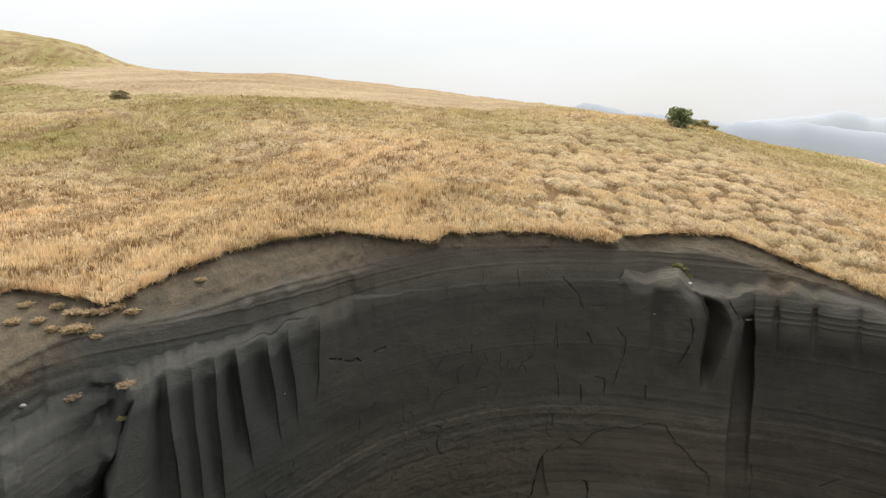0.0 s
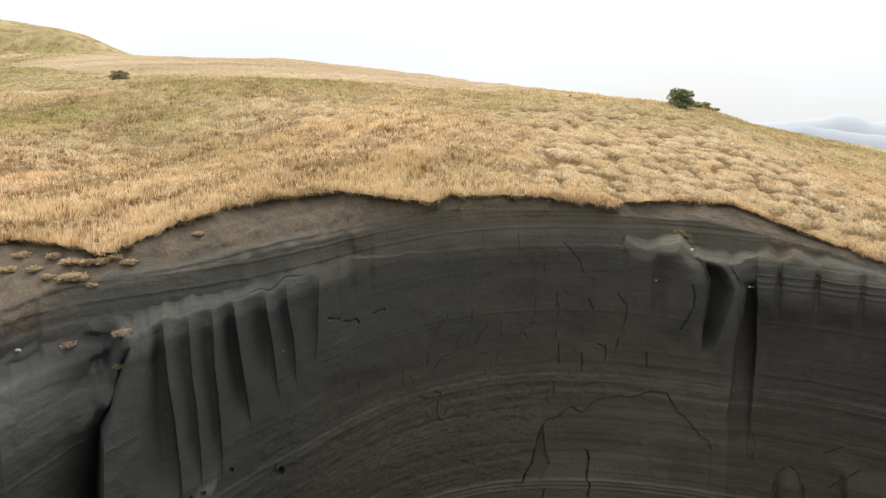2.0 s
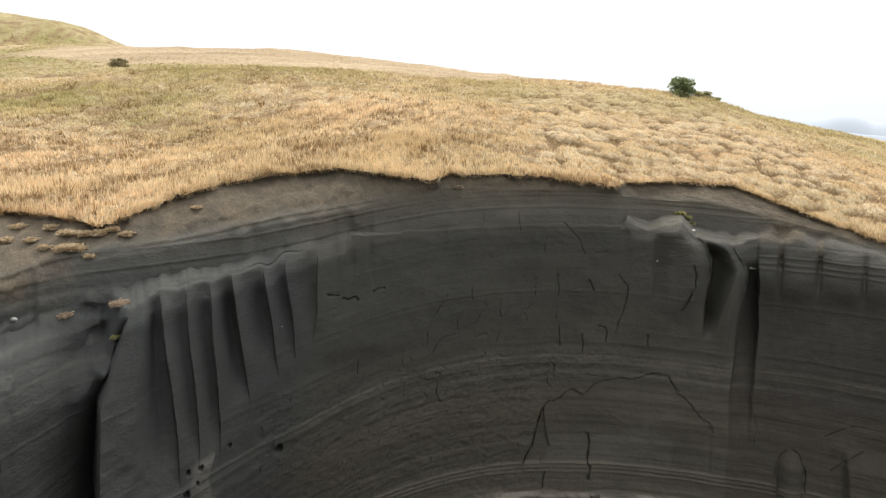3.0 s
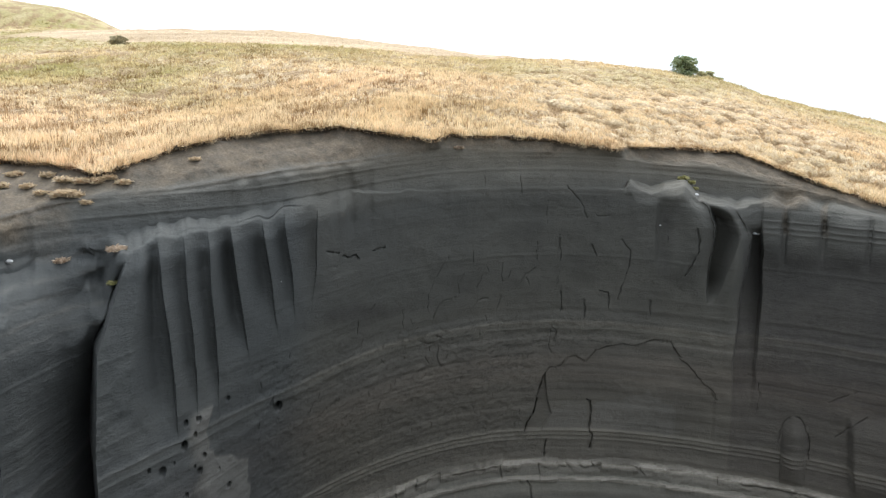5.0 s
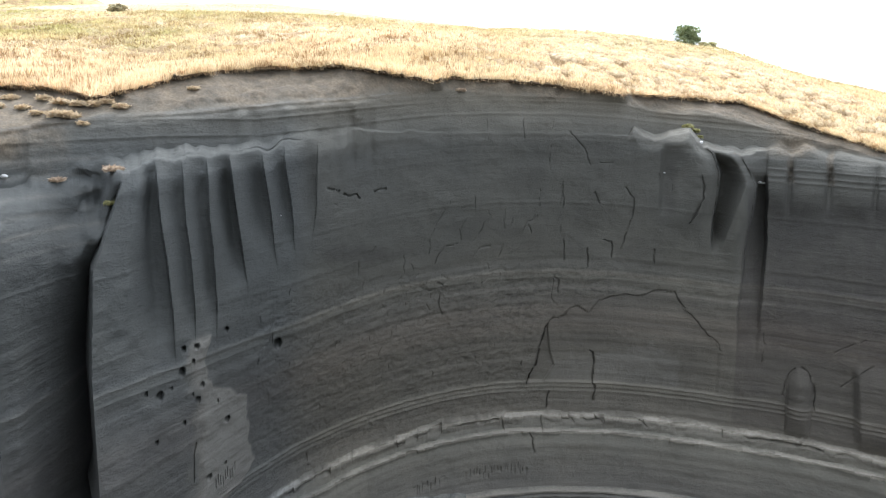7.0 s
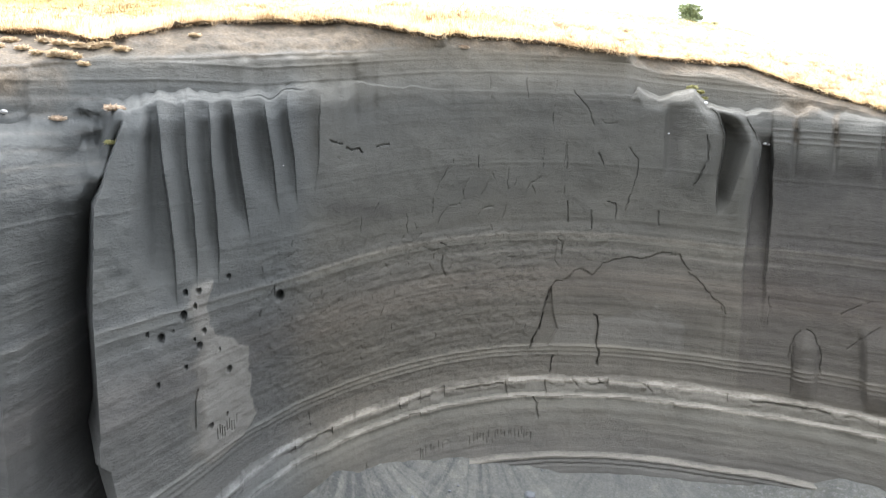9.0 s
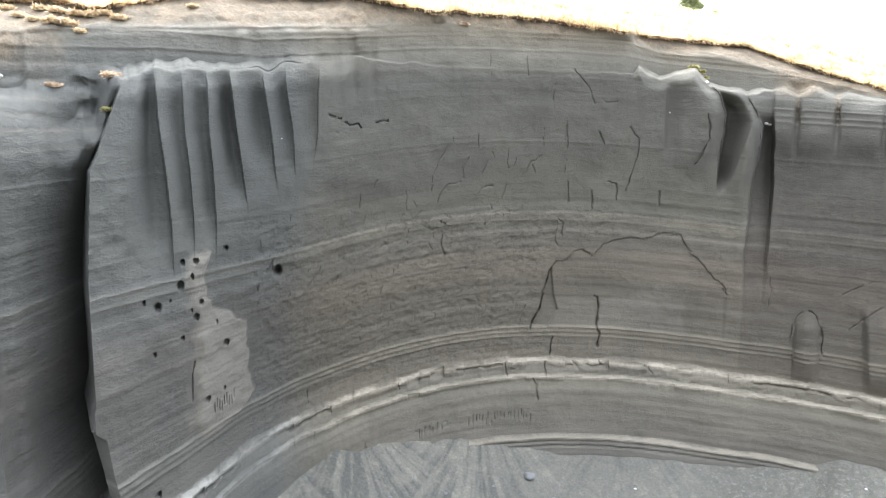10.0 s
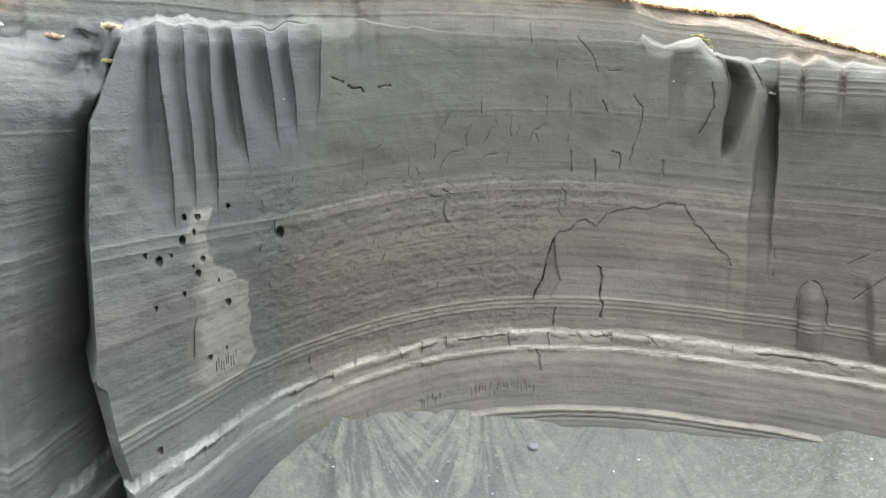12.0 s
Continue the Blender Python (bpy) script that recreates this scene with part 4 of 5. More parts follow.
    for p0, w, za, zb2, amp in ((6.0, 0.07, 15.5, 17.0, 0.55), (6.35, 0.05, 15.9, 16.9, 0.3), (27.9, 0.1, 12.0, 13.2, 0.3), (-5.2, 0.08, 15.9, 16.9, 0.3)):      # lime streaks washed down the wall
        pale = np.maximum(pale, amp * np.exp(-((P - p0 + 0.06 * vnoise(z * 1.5, 0 * z, seed=108)) / w) ** 2) * smooth(za, za + 0.9, z) * smooth(zb2, zb2 - 0.3, z))
    pale = np.clip(pale, 0, 1)
    cool = np.clip(smooth(6.0, 12.0, z + 0.8 * vnoise(arc * 0.3, z * 0.4, seed=181)) * (0.45 - 0.2 * smooth(-6, 8, P)) + smooth(-9, -15, P) * (1 - pale), 0, 1)
    # damp flank past the far pillar, its shade put into the same darkening
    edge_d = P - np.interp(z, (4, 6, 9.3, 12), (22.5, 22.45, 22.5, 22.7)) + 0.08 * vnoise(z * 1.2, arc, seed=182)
    damp_shade = (0.6 + 0.3 * smooth(4, 8, z)) * smooth(-0.06, 0.06, edge_d) * smooth(2.75, 3.0, bed) * smooth(13.4, 12.2, z + 0.25 * vnoise(arc * 0.8, z * 0.4, seed=183))
    damp_shade = np.maximum(damp_shade, 0.55 * smooth(0.9, 0.2, np.hypot((P + 7.5) / 4.6, (z - 10.85 + 0.07 * (P + 7.5)) / 0.55) + 0.35 * fbm(arc * 0.9, z * 1.2, octaves=3, seed=184)))
    # painted shade: the shallow groove, then the recess beside the buttress
    damp_shade = np.maximum(damp_shade, 0.35 * np.exp(-((P - 17.1) / 0.55) ** 2) * smooth(11.3, 12.4, z) * smooth(15.0, 14.2, z))
    damp_shade = np.maximum(damp_shade, 0.2 * smooth(-26.8, -28.0, P) * smooth(13.2, 12.0, z))
    return X, Y, z, bed, soil, pale, chipped * (1 - pale), cool, np.clip(damp_shade, 0, 1)


X, Y, Z, BED, SOIL, PALE_MASK, CHIP, COOL, DAMP_SHADE = cliff_surface()
cliff = tagged(new("cliff_wall", grid_mesh("cliff_wall", X[:-9], Y[:-9], Z[:-9], ROCK, (("bed", BED[:-9]), ("soil", SOIL[:-9]), ("pale", PALE_MASK[:-9]), ("chip", CHIP[:-9]), ("cool", COOL[:-9]), ("damp_shade", DAMP_SHADE[:-9])), crease=48)),
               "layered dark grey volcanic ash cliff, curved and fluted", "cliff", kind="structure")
tagged(new("turf_edge", grid_mesh("turf_edge", X[-10:], Y[-10:], Z[-10:], SOD)), "dark crumbling sod edge full of roots along the cliff top", "turf edge", kind="structure")


def on_cliff(p, z):
    """Place on the cliff at azimuth p and height z, and the way out of it."""
    c = int(np.argmin(np.abs(PHI - p)))
    r = int(np.argmin(np.abs(Z[:-9, c] - z)))
    a = Vector((X[r, c], Y[r, c], Z[r, c]))
    out = Vector((CX - a.x, CY - a.y, 0)).normalized()
    return a, out


# ---------------------------------------------------------------- the hill
def hill(x, y):
    u, v = np.clip(x / 40, -1.9, 1.6), np.clip((y - 50) / 40, -1.0, 2.0)
    z = 22.561 - 2.957 * u + 8.731 * v - 3.784 * u * u + 0.982 * u * v - 3.337 * v * v + 2.553 * u * u * v - 2.809 * u * v * v + 0.118 * u ** 3 - 1.367 * v ** 3
    z = z + 2.9 * np.exp(-(((x + 61) / 17.5) ** 2 + ((y - 98) / 13) ** 2) ** 3) + 1.1 * np.exp(-(((x + 17) / 20) ** 2 + ((y - 74) / 11) ** 2)) + 0.472 * np.exp(-(((x - 19) / 9) ** 2 + ((y - 60) / 8) ** 2))
    z = z - 1.419 * np.exp(-(((x + 14) / 10) ** 2 + ((y - 40) / 10) ** 2))
    far = smooth(80, 450, np.hypot(x, y - 40))
    z = z - 0.35 * smooth(40, 52, y) * (1 - smooth(62, 72, y))
    z = z - 0.5 * smooth(60, 72, y) * smooth(-25, -5, x) - 0.5 * smooth(21, 27, x) * smooth(45, 55, y)
    return z * (1 - far) - 60 * far


def slumped(x, y):
    """Where the turf has slipped into mounds."""
    return (0.45 + 0.55 * smooth(2, 7, x) * smooth(24, 19, x)) * smooth(-4, 6, x) * smooth(33, 36, y) * smooth(62, 52, y)


def combed(x, y):
    """Long furrows that run up the near slope, -1 to 1."""
    u, v = 0.89 * x - 0.45 * y, 0.45 * x + 0.89 * y
    u = u + 0.5 * vnoise(x * 0.16, y * 0.16, seed=147)
    return np.clip(0.8 * vnoise(u * 0.75, v * 0.10, seed=148) + 0.45 * vnoise(u * 1.9, v * 0.22, seed=149), -1, 1)


def mounds(x, y):
    """Rounded hummocks of slipped turf, each in its own cell: 0 between them to 1 on their crowns."""
    u, v = x / 1.15 + 0.22 * vnoise(x * 0.7, y * 0.7, seed=170), y / 1.2 + 0.22 * vnoise(x * 0.7, y * 0.7, seed=171)
    iu, iv = np.floor(u), np.floor(v)
    top = np.zeros_like(u)
    for a in (-1, 0, 1):
        for b in (-1, 0, 1):
            cu, cv = iu + a, iv + b
            k = cu * 0
            du, dv = u - cu - 0.2 - 0.6 * lattice(cu, cv, k, 172), v - cv - 0.2 - 0.6 * lattice(cu, cv, k, 173)
            r = 0.42 + 0.36 * lattice(cu, cv, k, 174)
            dv = np.where(dv < 0, dv * 1.35, dv * 0.9)      # steeper downhill
            top = np.maximum(top, (0.65 + 0.35 * lattice(cu, cv, k, 175)) * np.sqrt(np.maximum(1 - (du * du * 0.75 + dv * dv) / (r * r), 0)))
    return top


def tussocks(x, y):
    """Hummocky relief of the matted grass, 0 in the gaps to 1 on the crowns; terraces where the ground slumps."""
    wx, wy = x + 0.5 * vnoise(x * 0.5, y * 0.5, seed=140), y + 0.5 * vnoise(x * 0.5, y * 0.5, seed=141)
    h = 1 - np.abs(vnoise(wx * 0.75, wy * 1.15, seed=142)) * 1.15
    h = 0.6 * h + 0.4 * (1 - np.abs(vnoise(wx * 1.6, wy * 2.3, seed=143)))
    mound = mounds(x, y)
    zone = slumped(x, y)
    rake = combed(x, y)
    left = smooth(4, -2, x) * smooth(58, 48, y)
    return np.clip(h * (1 - 0.9 * zone - 0.35 * left) + 0.95 * zone * mound + 0.35 * left * (0.5 + 0.7 * rake), 0, 1)


def hill_surface():
    fine = np.concatenate([np.linspace(-84, -40, 40), np.arange(-39.8, 40, 0.15), np.linspace(40.4, 84, 40)])
    zr = rim_height(fine)
    jr, jz = rim_jag(fine)
    rx, ry = spread(fine, rim_radius(fine) + jr - 0.02)
    a = np.radians(fine)
    rho0 = np.hypot(rx - OX, ry - OY)
    far = np.concatenate([[0, 0.1, 0.22], np.cumsum(0.11 * 1.0105 ** np.arange(274)) + 0.22])
    far = np.concatenate([far, far[-1] + np.cumsum(5 * 1.13 ** np.arange(44))])
    rho = rho0[None] + far[:, None]
    x, y = OX + rho * np.sin(a), OY + rho * np.cos(a)
    base = hill(x, y)
    w = np.exp(-far / 4.0)[:, None]
    base0 = hill(rx, ry)
    z = base + (zr - base0)[None] * w + jz[None] * np.exp(-far / 0.5)[:, None]
    z = z + 0.10 * fbm(x * 0.35, y * 0.35, octaves=4, seed=101) * smooth(0.2, 2, far)[:, None] + 0.35 * vnoise(x * 0.09, y * 0.09, seed=103) * smooth(1, 9, far)[:, None]
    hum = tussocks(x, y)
    z = z + (0.28 + 0.16 * slumped(x, y)) * (hum - 0.5) * (smooth(0.0, 1.2, far) * (1 - 0.6 * smooth(25, 60, far)))[:, None]
    z[0] = zr + jz + 0.01
    line = np.interp(x, (-60, -36, -26, -14, 0, 12), (75, 69, 63, 62, 61.8, 63.5))
    mown = smooth(-0.6, 0.6, y - line + 0.35 * vnoise(x * 0.3, y * 0.3, seed=145)) * smooth(-43, -38, x - 0.05 * (y - 70)) * smooth(14, 4, x)
    green = smooth(-8, -24, x) * smooth(33, 46, y) + smooth(-34, -46, x) * smooth(60, 90, y) + 0.5 * smooth(20, 27, x) * smooth(42, 58, y) + 0.3
    green = np.clip(green + 0.4 * smooth(46, 56, y), 0, 1)
    return x, y, z, green, hum, mown, fine, rho0, far


HX, HY, HZ, HG, HUM, HMOWN, HPHI, HRHO0, HFAR = hill_surface()
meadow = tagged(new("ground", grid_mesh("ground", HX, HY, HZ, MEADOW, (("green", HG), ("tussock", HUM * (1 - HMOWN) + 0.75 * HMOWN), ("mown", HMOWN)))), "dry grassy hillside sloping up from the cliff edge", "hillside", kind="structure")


def ground_at(x, y):
    """Height of the hillside, by interpolation in its own grid."""
    x, y = np.atleast_1d(np.asarray(x, float)), np.atleast_1d(np.asarray(y, float))
    p = np.degrees(np.arctan2(x - OX, y - OY))
    rho = np.hypot(x - OX, y - OY) - np.interp(p, HPHI, HRHO0)
    ci = np.clip(np.searchsorted(HPHI, p) - 1, 0, len(HPHI) - 2)
    ri = np.clip(np.searchsorted(HFAR, rho) - 1, 0, len(HFAR) - 2)
    tc = np.clip((p - HPHI[ci]) / (HPHI[ci + 1] - HPHI[ci]), 0, 1)
    tr = np.clip((rho - HFAR[ri]) / (HFAR[ri + 1] - HFAR[ri]), 0, 1)
    z = (HZ[ri, ci] * (1 - tc) + HZ[ri, ci + 1] * tc) * (1 - tr) + (HZ[ri + 1, ci] * (1 - tc) + HZ[ri + 1, ci + 1] * tc) * tr
    return z, HG[ri, ci], HMOWN[ri, ci], rho


# ---------------------------------------------------------------- scree and quarry floor
def scree_surface():
    phi = np.arange(-34, 34.01, 0.12)
    contact = curve(phi, [(-34, -3), (-20, -2.2), (-17.4, -1.3), (-11, -0.65), (-9.3, -0.1), (-7.5, -0.5), (-5.4, -0.45), (-1.6, -0.7), (2, -0.8), (7.7, -1.08), (9.5, -1.36), (14, -1.42), (17, -1.42), (23.6, -1.9), (28.0, -1.72),
                          (29.9, -1.28), (32.3, -1.45), (34, -2)], 5)
    t = np.linspace(0, 1, 130) ** 1.1
    R = 18.9 - 12.4 * t[:, None] + 0 * phi
    drop = (18.2 - R)
    z = contact - drop * 0.60 + 0.035 * np.clip(drop, 0, 8.5) ** 2
    z = np.maximum(z, -4.6 + 0.02 * (R - 8))
    z = z - 0.7 * smooth(0.80, 1.0, t)[:, None] - 0.7 * smooth(33.0, 34.0, np.abs(phi)) * smooth(17.5, 15.0, R)
    x, y = spread(np.broadcast_to(phi, R.shape), R)
    run, total = 0, 0
    for k, apex in enumerate((-14.0, -8.0, 2.5, 14.0, 29.9)):      # ash runs fan out from the heads of the cones
        ax, ay = spread(np.array([apex]), np.array([20.5]))
        ang, dist = np.arctan2(x - ax[0], ay[0] - y), np.hypot(x - ax[0], y - ay[0])
        w = np.exp(-(np.broadcast_to(phi - apex, R.shape) / 6.0) ** 2) + 1e-4
        run = run + w * fbm(ang * 26 + 0.5 * vnoise(x * 0.8, y * 0.8, seed=112), dist * 0.3, octaves=5, seed=110 + k, gain=0.62)
        total = total + w
    run = 0.5 + 0.5 * run / total + 0.2 * fbm(x * 0.5, y * 0.5, octaves=3, seed=118)
    run = 0.5 + (run - 0.5) * (0.3 + 0.9 * smooth(9, -1, phi) * smooth(-14, -9, phi)) + 0.05
    z = z + 0.055 * (run - 0.5) * smooth(-4.4, -3.5, z) + 0.05 * fbm(x * 1.1, y * 1.1, octaves=4, seed=111)
    weed = 0.6 * smooth(19, 25, phi + 3 * vnoise(x * 0.4, y * 0.4, seed=113)) * smooth(18.4, 17.6, R) * smooth(13.6, 15.2, R + 0.8 * vnoise(x * 0.5, y * 0.5, seed=114))
    z = z + 0.10 * weed * np.maximum(fbm(x * 1.8, y * 1.8, octaves=3, seed=115), 0)
    return x, y, z, run, weed


SX, SY, SZ, RUN, WEED = scree_surface()
tagged(new("scree_slope", grid_mesh("scree_slope", SX, SY, SZ, SCREE, (("run", RUN), ("weed", WEED)))), "pale grey ash scree heaped at the foot of the cliff", "scree", kind="structure")


def floor_surface():
    x, y = np.meshgrid(np.concatenate([-np.geomspace(2500, 32, 24), np.linspace(-30, 42, 90), np.geomspace(44, 2500, 24)]),
                       np.concatenate([-np.geomspace(2500, 32, 24), np.linspace(-30, 42, 90)]))
    z = -4.75 + 0.12 * fbm(x * 0.2, y * 0.2, octaves=4, seed=120) - 40 * smooth(120, 900, np.hypot(x, y))
    return x, y, z, 0.5 + 0.3 * fbm(x * 0.4, y * 0.4, octaves=3, seed=121)


FX, FY, FZ, FRUN = floor_surface()
tagged(new("floor", grid_mesh("floor", FX, FY, FZ, SCREE, (("run", FRUN),))), "flat grey ash floor of the quarry", "ground", kind="structure")


# ---------------------------------------------------------------- far mountains
def mountains(name, dist, base, heights, c1, c2, label):
    # the haze of distance is put into the pale surface colour
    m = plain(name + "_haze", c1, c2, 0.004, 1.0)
    p = np.linspace(-70, 70, 300)
    h = np.interp(p, *zip(*heights)) + 12 * (dist / 2500) * fbm(p * 0.5, 0 * p, octaves=5, seed=int(dist))
    t = np.linspace(0, 1, 12)[:, None]
    d = dist * (1 + 0.12 * t)
    x, y = d * np.sin(np.radians(p)), d * np.cos(np.radians(p))
    z = base + (h - base) * smooth(0, 1, t)
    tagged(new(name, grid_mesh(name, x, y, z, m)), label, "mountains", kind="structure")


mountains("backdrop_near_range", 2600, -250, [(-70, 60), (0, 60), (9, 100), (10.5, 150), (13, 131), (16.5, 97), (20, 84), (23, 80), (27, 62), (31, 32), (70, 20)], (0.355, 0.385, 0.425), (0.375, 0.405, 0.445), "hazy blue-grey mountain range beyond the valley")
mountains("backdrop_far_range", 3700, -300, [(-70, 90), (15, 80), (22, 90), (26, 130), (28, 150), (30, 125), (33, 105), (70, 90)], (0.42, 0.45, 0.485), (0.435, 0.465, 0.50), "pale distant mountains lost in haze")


# ---------------------------------------------------------------- grass
def mottle(x, y):
    """Paler crowns and rusty hollows with their shade painted in, drawn out along the slope; strongest where the turf
    has slumped.
    """
    wx, wy = x + 0.6 * vnoise(x * 0.4, y * 0.4, seed=151), y + 0.4 * vnoise(x * 0.6, y * 0.6, seed=152)
    m = 0.34 * vnoise(wx * 0.55, wy * 1.2, seed=153) + 0.46 * vnoise(wx * 1.3, wy * 2.2, seed=154) + 0.16 * vnoise(x * 0.12, y * 0.16, seed=155)
    zone = slumped(x, y)
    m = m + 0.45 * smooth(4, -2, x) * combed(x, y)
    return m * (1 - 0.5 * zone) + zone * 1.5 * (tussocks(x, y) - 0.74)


def blades(rng, clumps, per, phi_span, far_span, height, width, radius):
    """Tussocks on the hillside: clumps of thin blades that lean out from their crowns."""
    p = rng.uniform(*phi_span, clumps)
    lo, hi = far_span
    rim = np.interp(p, HPHI, HRHO0)
    d = np.sqrt(rng.uniform((rim + lo) ** 2, (rim + hi) ** 2))
    cx, cy = OX + d * np.sin(np.radians(p)), OY + d * np.cos(np.radians(p))
    keep = rng.uniform(0.2, 0.85, clumps) < np.maximum(tussocks(cx, cy), 0.3 * slumped(cx, cy))
    cx, cy = cx[keep], cy[keep]
    calm = 1 - 0.62 * smooth(14, 34, np.hypot(cx, cy) - 33)
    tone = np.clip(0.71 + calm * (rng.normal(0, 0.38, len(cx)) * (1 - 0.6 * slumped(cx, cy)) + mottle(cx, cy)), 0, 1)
    big = rng.uniform(0.65, 1.3, len(cx))
    cx, cy, tone, big = (np.repeat(v, per) for v in (cx, cy, tone, big))
    n = len(cx)
    ox, oy = rng.normal(size=n) * radius * big, rng.normal(size=n) * radius * big
    x, y = cx + ox, cy + oy
    z, g, mown, rho = ground_at(x, y)
    h = (1 - 0.6 * mown) * (1 - 0.5 * slumped(x, y)) * height * big * rng.uniform(0.55, 1.2, n) * np.exp(-0.35 * (ox ** 2 + oy ** 2) / (radius * big) ** 2)
    w = width * rng.uniform(0.6, 1.3, n)
    a, wob = rng.uniform(0, 2 * np.pi, n), rng.normal(size=(2, n)) * 0.22 * h
    base = np.stack([x, y, z - 0.04], -1)
    side = np.stack([np.cos(a) * w / 2, np.sin(a) * w / 2, 0 * w], -1)
    tip = base + np.stack([ox * 0.9 + wob[0], oy * 0.9 + wob[1], h], -1)
    ok = (rho > -0.25) & (rng.uniform(size=n) > 0.7 * mown)
    co = np.stack([base - side, base + side, tip], 1)[ok].reshape(-1, 3)
    return co, np.repeat(g[ok], 3), np.repeat(tone[ok], 3), np.repeat(mown[ok], 3)


def fringe(rng, n):
    """Dead blades that hang over the turf's edge."""
    p = rng.uniform(-36, 36, n)
    jr, jz = rim_jag(np.sort(p))
    p = np.sort(p)
    x, y = spread(p, rim_radius(p) + jr + rng.uniform(-0.04, 0.12, n))
    z = rim_height(p) + jz
    ix, iy = CX - x, CY - y
    q = np.hypot(ix, iy)
    ix, iy = ix / q, iy / q
    long = rng.uniform(0.08, 0.24, n)
    swing = rng.normal(size=n) * 0.45
    droop = rng.uniform(-1.0, 0.45, n)
    tip = np.stack([x + long * (ix * 0.6 - iy * swing), y + long * (iy * 0.6 + ix * swing), z + long * droop], -1)
    base, w = np.stack([x, y, z + 0.02], -1), rng.uniform(0.012, 0.025, n)
    side = np.stack([-iy * w, ix * w, 0 * w], -1)
    co = np.stack([base - side, base + side, tip], 1).reshape(-1, 3)
    return co, np.full(n * 3, 0.2), np.repeat(np.clip(rng.normal(0.5, 0.25, n), 0, 1), 3), np.zeros(n * 3)


def lay_grass(name, label, layers, seed):
    rng = np.random.default_rng(seed)
    got = [blades(rng, *layer) for layer in layers] + [fringe(rng, 16000)]
    co, g, tone, mown = (np.concatenate(v) for v in zip(*got))
    tris = np.arange(len(co)).reshape(-1, 3)
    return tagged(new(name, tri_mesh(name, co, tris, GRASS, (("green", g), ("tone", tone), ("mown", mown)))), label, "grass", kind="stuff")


lay_grass("dry_grass", "dense dry straw-coloured grass on the hillside", [
    (15000, 9, (-36, 36), (0.1, 6.0), 0.36, 0.062, 0.05),
    (5200, 12, (-36, 36), (-0.02, 0.25), 0.34, 0.04, 0.09),
    (26000, 9, (-36, 36), (5.0, 16.0), 0.29, 0.078, 0.075),
    (18000, 12, (-36, 36), (16.0, 34.0), 0.26, 0.09, 0.17),
    (16000, 8, (-36, 36), (34.0, 75.0), 0.17, 0.16, 0.30)], 7)


# ---------------------------------------------------------------- shrubs
def leaves(rng, centres, radii, per, size):
    cos = []
    for c, r in zip(centres, radii):
        v = rng.normal(size=(per, 3))
        v /= np.linalg.norm(v, axis=1)[:, None]
        v *= (rng.uniform(0.35, 1.0, per) ** 0.5)[:, None]
        p = np.asarray(c) + v * np.asarray(r)
        a, b = rng.normal(size=(per, 3)), rng.normal(size=(per, 3))
        a /= np.linalg.norm(a, axis=1)[:, None]
        b -= a * (a * b).sum(1)[:, None]
        b /= np.linalg.norm(b, axis=1)[:, None]
        s = size * rng.uniform(0.6, 1.3, per)[:, None]
        cos.append(np.stack([p - a * s, p + b * s * 0.45, p + a * s, p - b * s * 0.45], 1))
    co = np.concatenate(cos).reshape(-1, 3)
    n = len(co) // 4
    i = np.arange(n)[:, None] * 4
    return co, np.concatenate([i + [0, 1, 2], i + [0, 2, 3]])


def limb(bm, a, b, r1, r2):
    a, b = Vector(a), Vector(b)
    m = Matrix.Translation((a + b) / 2) @ (b - a).to_track_quat("Z", "Y").to_matrix().to_4x4()
    bmesh.ops.create_cone(bm, cap_ends=True, segments=7, radius1=r1, radius2=r2, depth=(b - a).length, matrix=m)


def part(name, bm, mat, parent, label=""):
    me = bpy.data.meshes.new(name)
    bm.to_mesh(me)
    bm.free()
    me.materials.append(mat)
    ob = new(name, me)
    ob.parent = parent
    return tagged(ob, label) if label else ob


def shrub(name, x, y, wide, high, seed, mat, label, clumps, per, leaf):
    rng = np.random.default_rng(seed)
    z = float(ground_at(x, y)[0][0]) - 0.04
    root = new(name)
    root.location = (x, y, z)
    cs, rs = [], []
    for k in range(clumps):
        a, q = rng.uniform(0, 6.28), rng.uniform(0, 1) ** 0.6
        h = rng.uniform(0.12, 1.0)
        q = q * math.sqrt(max(1.0 - ((h - 0.4) / 0.72) ** 2, 0.05))
        cs.append((math.cos(a) * q * wide * 0.42, math.sin(a) * q * wide * 0.36, h * high * 0.86))
        s = rng.uniform(0.10, 0.20)
        rs.append((wide * s, wide * s, high * s * 0.9))
    bm = bmesh.new()
    limb(bm, (0, 0, 0), (0.05 * wide, 0, high * 0.3), 0.055 * high, 0.04 * high)
    part("trunk", bm, BARK, root)
    for k in range(5):
        bm = bmesh.new()
        c = cs[k]
        limb(bm, (0.05 * wide, 0, high * 0.28), c, 0.03 * high, 0.012 * high)
        part("limb", bm, BARK, root)
    co, tris = leaves(rng, cs, rs, per, leaf)
    crown = new("crown", tri_mesh("crown", co, tris, mat))
    crown.parent = root
    return tagged(root, label, "shrub")


shrub("small_tree", 18.95, 60.6, 2.2, 1.95, 3, LEAF, "small green rounded tree alone on the grassy crest", 40, 120, 0.085)
shrub("hedge_bush", 21.6, 63.5, 1.9, 0.8, 4, LEAF_PALE, "low olive-green bush beside the small tree", 30, 110, 0.08)
shrub("hedge_bush", 23.0, 63.8, 0.9, 0.55, 14, LEAF_PALE, "low olive-green bush beside the small tree", 16, 90, 0.07)
shrub("low_bush", -25.7, 60.1, 1.65, 0.75, 5, LEAF_BROWN, "low olive-brown bush standing in the dry meadow", 30, 110, 0.08)


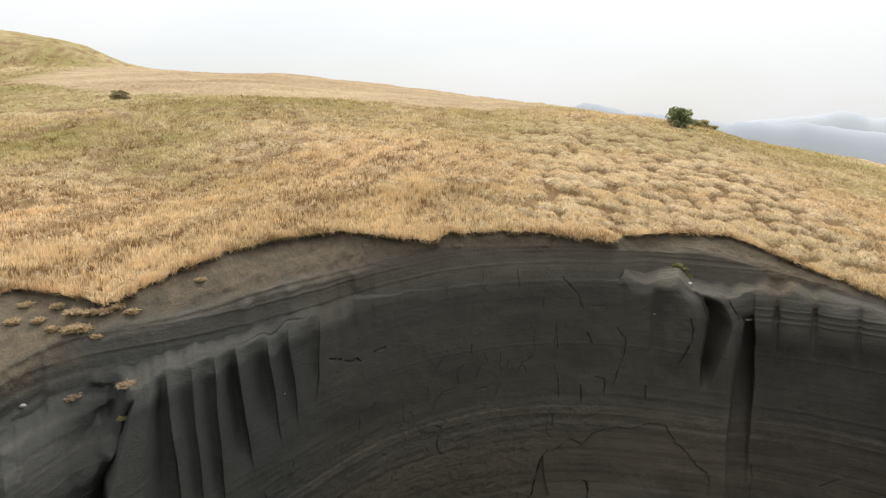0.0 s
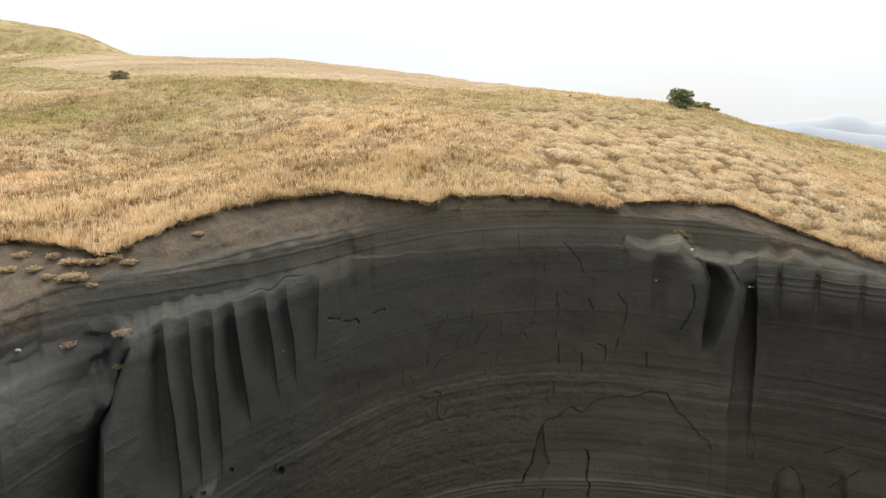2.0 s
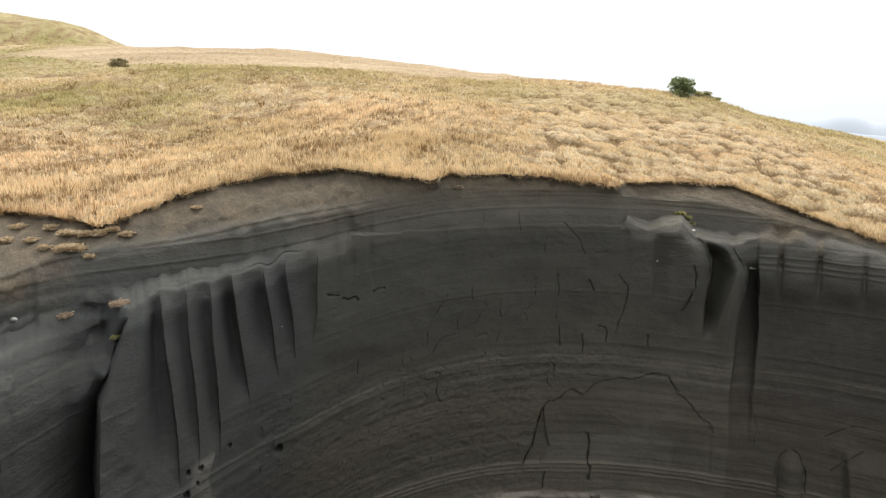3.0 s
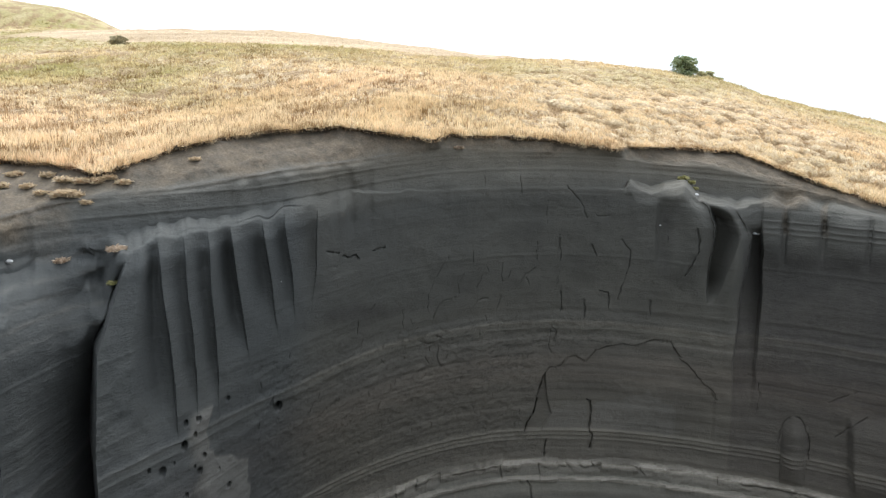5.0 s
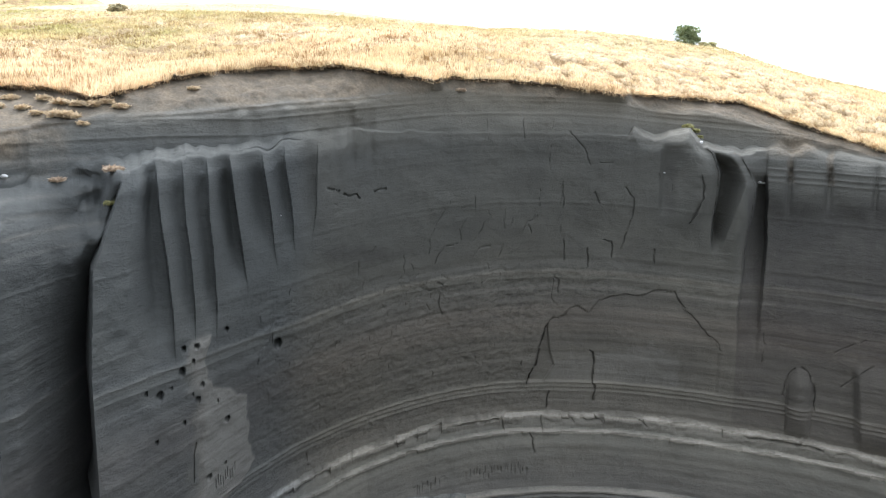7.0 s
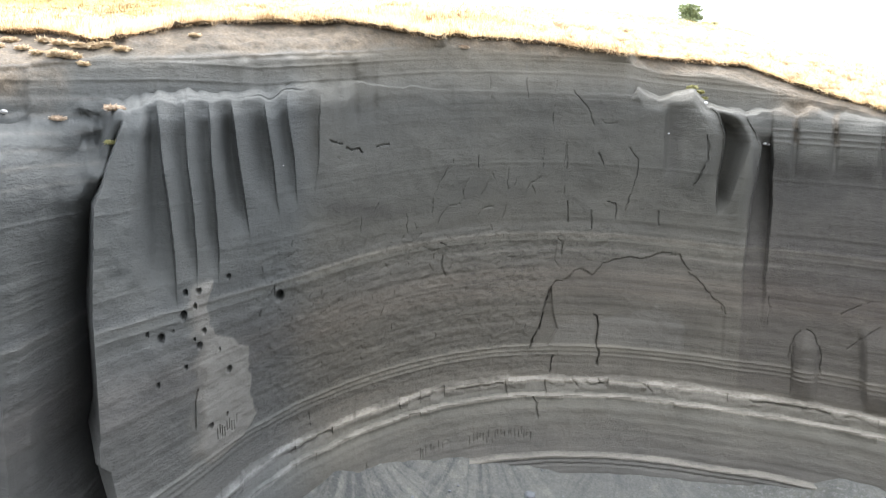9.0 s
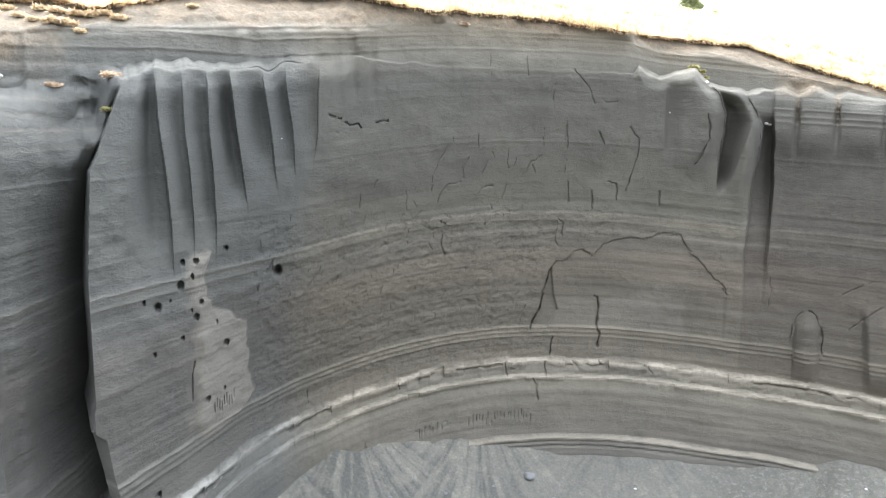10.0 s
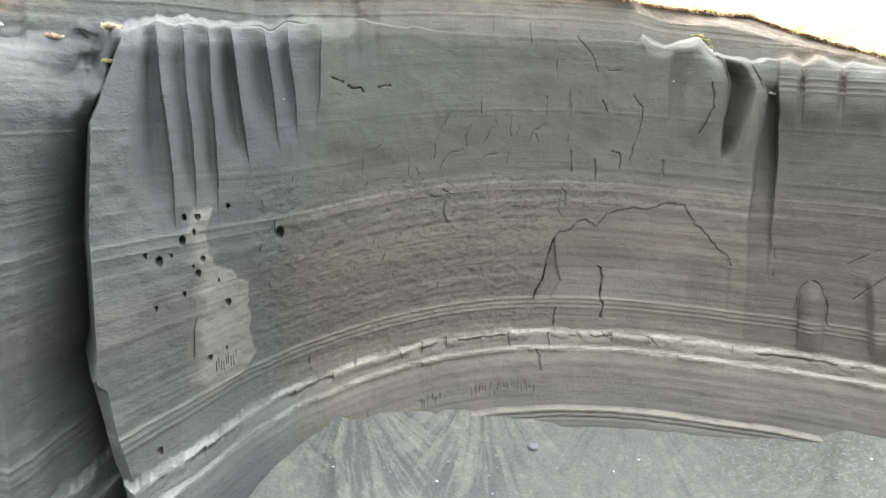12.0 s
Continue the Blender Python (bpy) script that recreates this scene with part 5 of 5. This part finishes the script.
# ---------------------------------------------------------------- tufts on the cliff
def tuft(p, z, size, label, mat, seed, n=260, high=1.0, flat=1.0):
    """A matted clump of thin dead blades that spread from a low crown."""
    rng = np.random.default_rng(seed)
    a, out = on_cliff(p, z)
    out = np.array(out)
    side, up = np.array((-out[1], out[0], 0.0)), np.array((0.0, 0.0, 1.0))
    n = int(n * 2.2)
    root = np.clip(rng.normal(size=(n, 3)), -1.7, 1.7) * (0.17 * flat, 0.13, 0.05) * size
    v = np.stack([rng.normal(size=n) * 0.8, rng.normal(size=n) * 0.6 + 0.25, rng.uniform(-0.15, 1.0, n) * high], -1) + root / size * 1.8
    v /= np.linalg.norm(v, axis=1)[:, None]
    long = size * rng.uniform(0.12, 0.28, n)[:, None]
    mid, tip = root + v * long * 0.55, root + v * long - np.array((0, 0, 0.35)) * long * rng.uniform(0, 1, (n, 1))
    wd = np.cross(v, rng.normal(size=(n, 3)))
    wd = wd / np.linalg.norm(wd, axis=1)[:, None] * (0.012 + 0.014 * size)
    co = np.stack([root - wd, root + wd, mid + wd * 0.8, mid - wd * 0.8, tip], 1).reshape(-1, 3)
    co = co[:, :1] * side + co[:, 1:2] * out + (co[:, 2:] + 0.03) * up
    q = np.arange(n)[:, None] * 5
    tris = np.concatenate([q + [0, 1, 2], q + [0, 2, 3], q + [3, 2, 4]])
    ang = np.linspace(0, 2 * np.pi, 12, endpoint=False)     # the crown of roots that holds the blades
    ring = (0.27 * flat * np.cos(ang))[:, None] * side + (0.2 * np.sin(ang))[:, None] * out
    crown = np.concatenate([ring * size - 0.03 * up, ring * 0.6 * size + 0.06 * size * up, [0.09 * size * up]])
    k, j = np.arange(12), (np.arange(12) + 1) % 12
    cap = np.concatenate([np.stack([k, j, 12 + j], -1), np.stack([k, 12 + j, 12 + k], -1), np.stack([12 + k, 12 + j, 0 * k + 24], -1)])
    me = tri_mesh("grass_tuft", np.concatenate([co, crown]), np.concatenate([tris, cap + len(co)]), mat)
    ob = new("grass_tuft", me)
    ob.location = a
    return tagged(ob, label, "grass tuft", group="tufts on the cliff")


YELLOW = leaf_material("yellow_green_grass", (0.20, 0.19, 0.07), (0.42, 0.38, 0.17))
DRY = leaf_material("dry_tuft_grass", (0.24, 0.17, 0.11), (0.56, 0.44, 0.31))
CLOD = leaf_material("slipped_turf", (0.36, 0.27, 0.155), (0.66, 0.52, 0.34))
tuft(-24.9, 14.35, 0.62, "dry straw-coloured tuft on the rock bench", DRY, 1, 240, 0.6, 1.3)
tuft(-25.3, 13.35, 0.4, "small yellow-green tuft on the rock bench", YELLOW, 2, 120)
tuft(-28.6, 14.0, 0.55, "withered pale tuft on the rock bench", DRY, 3, 140, 0.5, 1.4)
tuft(18.2, 15.95, 0.6, "yellow-green weeds trailing on the rock ledge", YELLOW, 4, 180, 0.8)
tuft(18.7, 15.75, 0.55, "yellow-green weeds trailing on the rock ledge", YELLOW, 5, 180, 0.8)
tuft(19.1, 15.5, 0.4, "yellow-green weeds trailing on the rock ledge", YELLOW, 6, 160, 0.8)
tuft(1.1, 17.35, 0.5, "hanging clump of dead roots and grass", DRY, 29, 170, 0.6, 1.3)


_rng = random.Random(31)
for k, (p, z, w) in enumerate([(-30.2, 16.15, 0.55), (-29.4, 16.0, 0.5), (-28.3, 15.95, 0.8), (-27.7, 15.95, 0.75), (-27.2, 15.9, 0.6), (-26.6, 15.7, 0.45), (-24.0, 16.25, 0.6), (-19.1, 16.95, 0.45), (-31.8, 16.2, 0.6),
                                (-26.9, 16.3, 0.7), (-25.9, 16.3, 0.7), (-27.9, 16.35, 0.7), (-25.0, 16.4, 0.6), (-28.9, 16.5, 0.6), (-30.9, 16.5, 0.6)]):
    tuft(p + _rng.uniform(-0.1, 0.1), z, w, "slipped clod of dead turf on the soil slope", CLOD, 300 + k, 200, 0.9, 1.05)


# ---------------------------------------------------------------- loose stones
def stone(name, place, size, mat, seed, label, sink=0.25):
    rng = random.Random(seed)
    bm = bmesh.new()
    bmesh.ops.create_icosphere(bm, subdivisions=2, radius=size)
    for v in bm.verts:
        v.co *= 1 + 0.28 * noise.noise(v.co / size * 1.3 + Vector((seed, 0, 0)))
        v.co.z *= 0.62
    me = bpy.data.meshes.new(name)
    bm.to_mesh(me)
    bm.free()
    me.materials.append(mat)
    ob = new(name, me)
    ob.location = Vector(place) + Vector((0, 0, size * (0.62 - sink)))
    ob.rotation_euler = (rng.uniform(-0.3, 0.3), rng.uniform(-0.3, 0.3), rng.uniform(0, 6))
    return tagged(ob, label, "stone", group="loose stones")


for k, (p, z, s) in enumerate([(23.35, 13.45, 0.10), (23.6, 13.4, 0.08), (19.2, 15.25, 0.10), (-31.9, 14.2, 0.10), (16.7, 13.9, 0.05), (-13.0, 12.6, 0.03)]):
    a, out = on_cliff(p, z)
    stone("pale_stone", a + out * s * 0.5, s, STONE_PALE, 40 + k, "small whitish stone lodged on the cliff", 0.5)


def scree_at(p, R):
    x, y = spread(np.array([p]), np.array([R]))
    k = np.unravel_index(np.argmin((SX - x[0]) ** 2 + (SY - y[0]) ** 2), SX.shape)
    return Vector((SX[k], SY[k], SZ[k]))


_rng = random.Random(5)
stone("slab_stone", scree_at(7.0, 16.0), 0.26, STONE_GREY, 60, "flat grey block lying on the scree")
for k in range(70):
    p, R = _rng.uniform(-12, 32), _rng.uniform(10.5, 17.3)
    stone("scree_stone", scree_at(p, R), _rng.uniform(0.03, 0.08), STONE_PALE if k % 9 == 0 else STONE_GREY, 70 + k, "small stone lying on the grey scree")
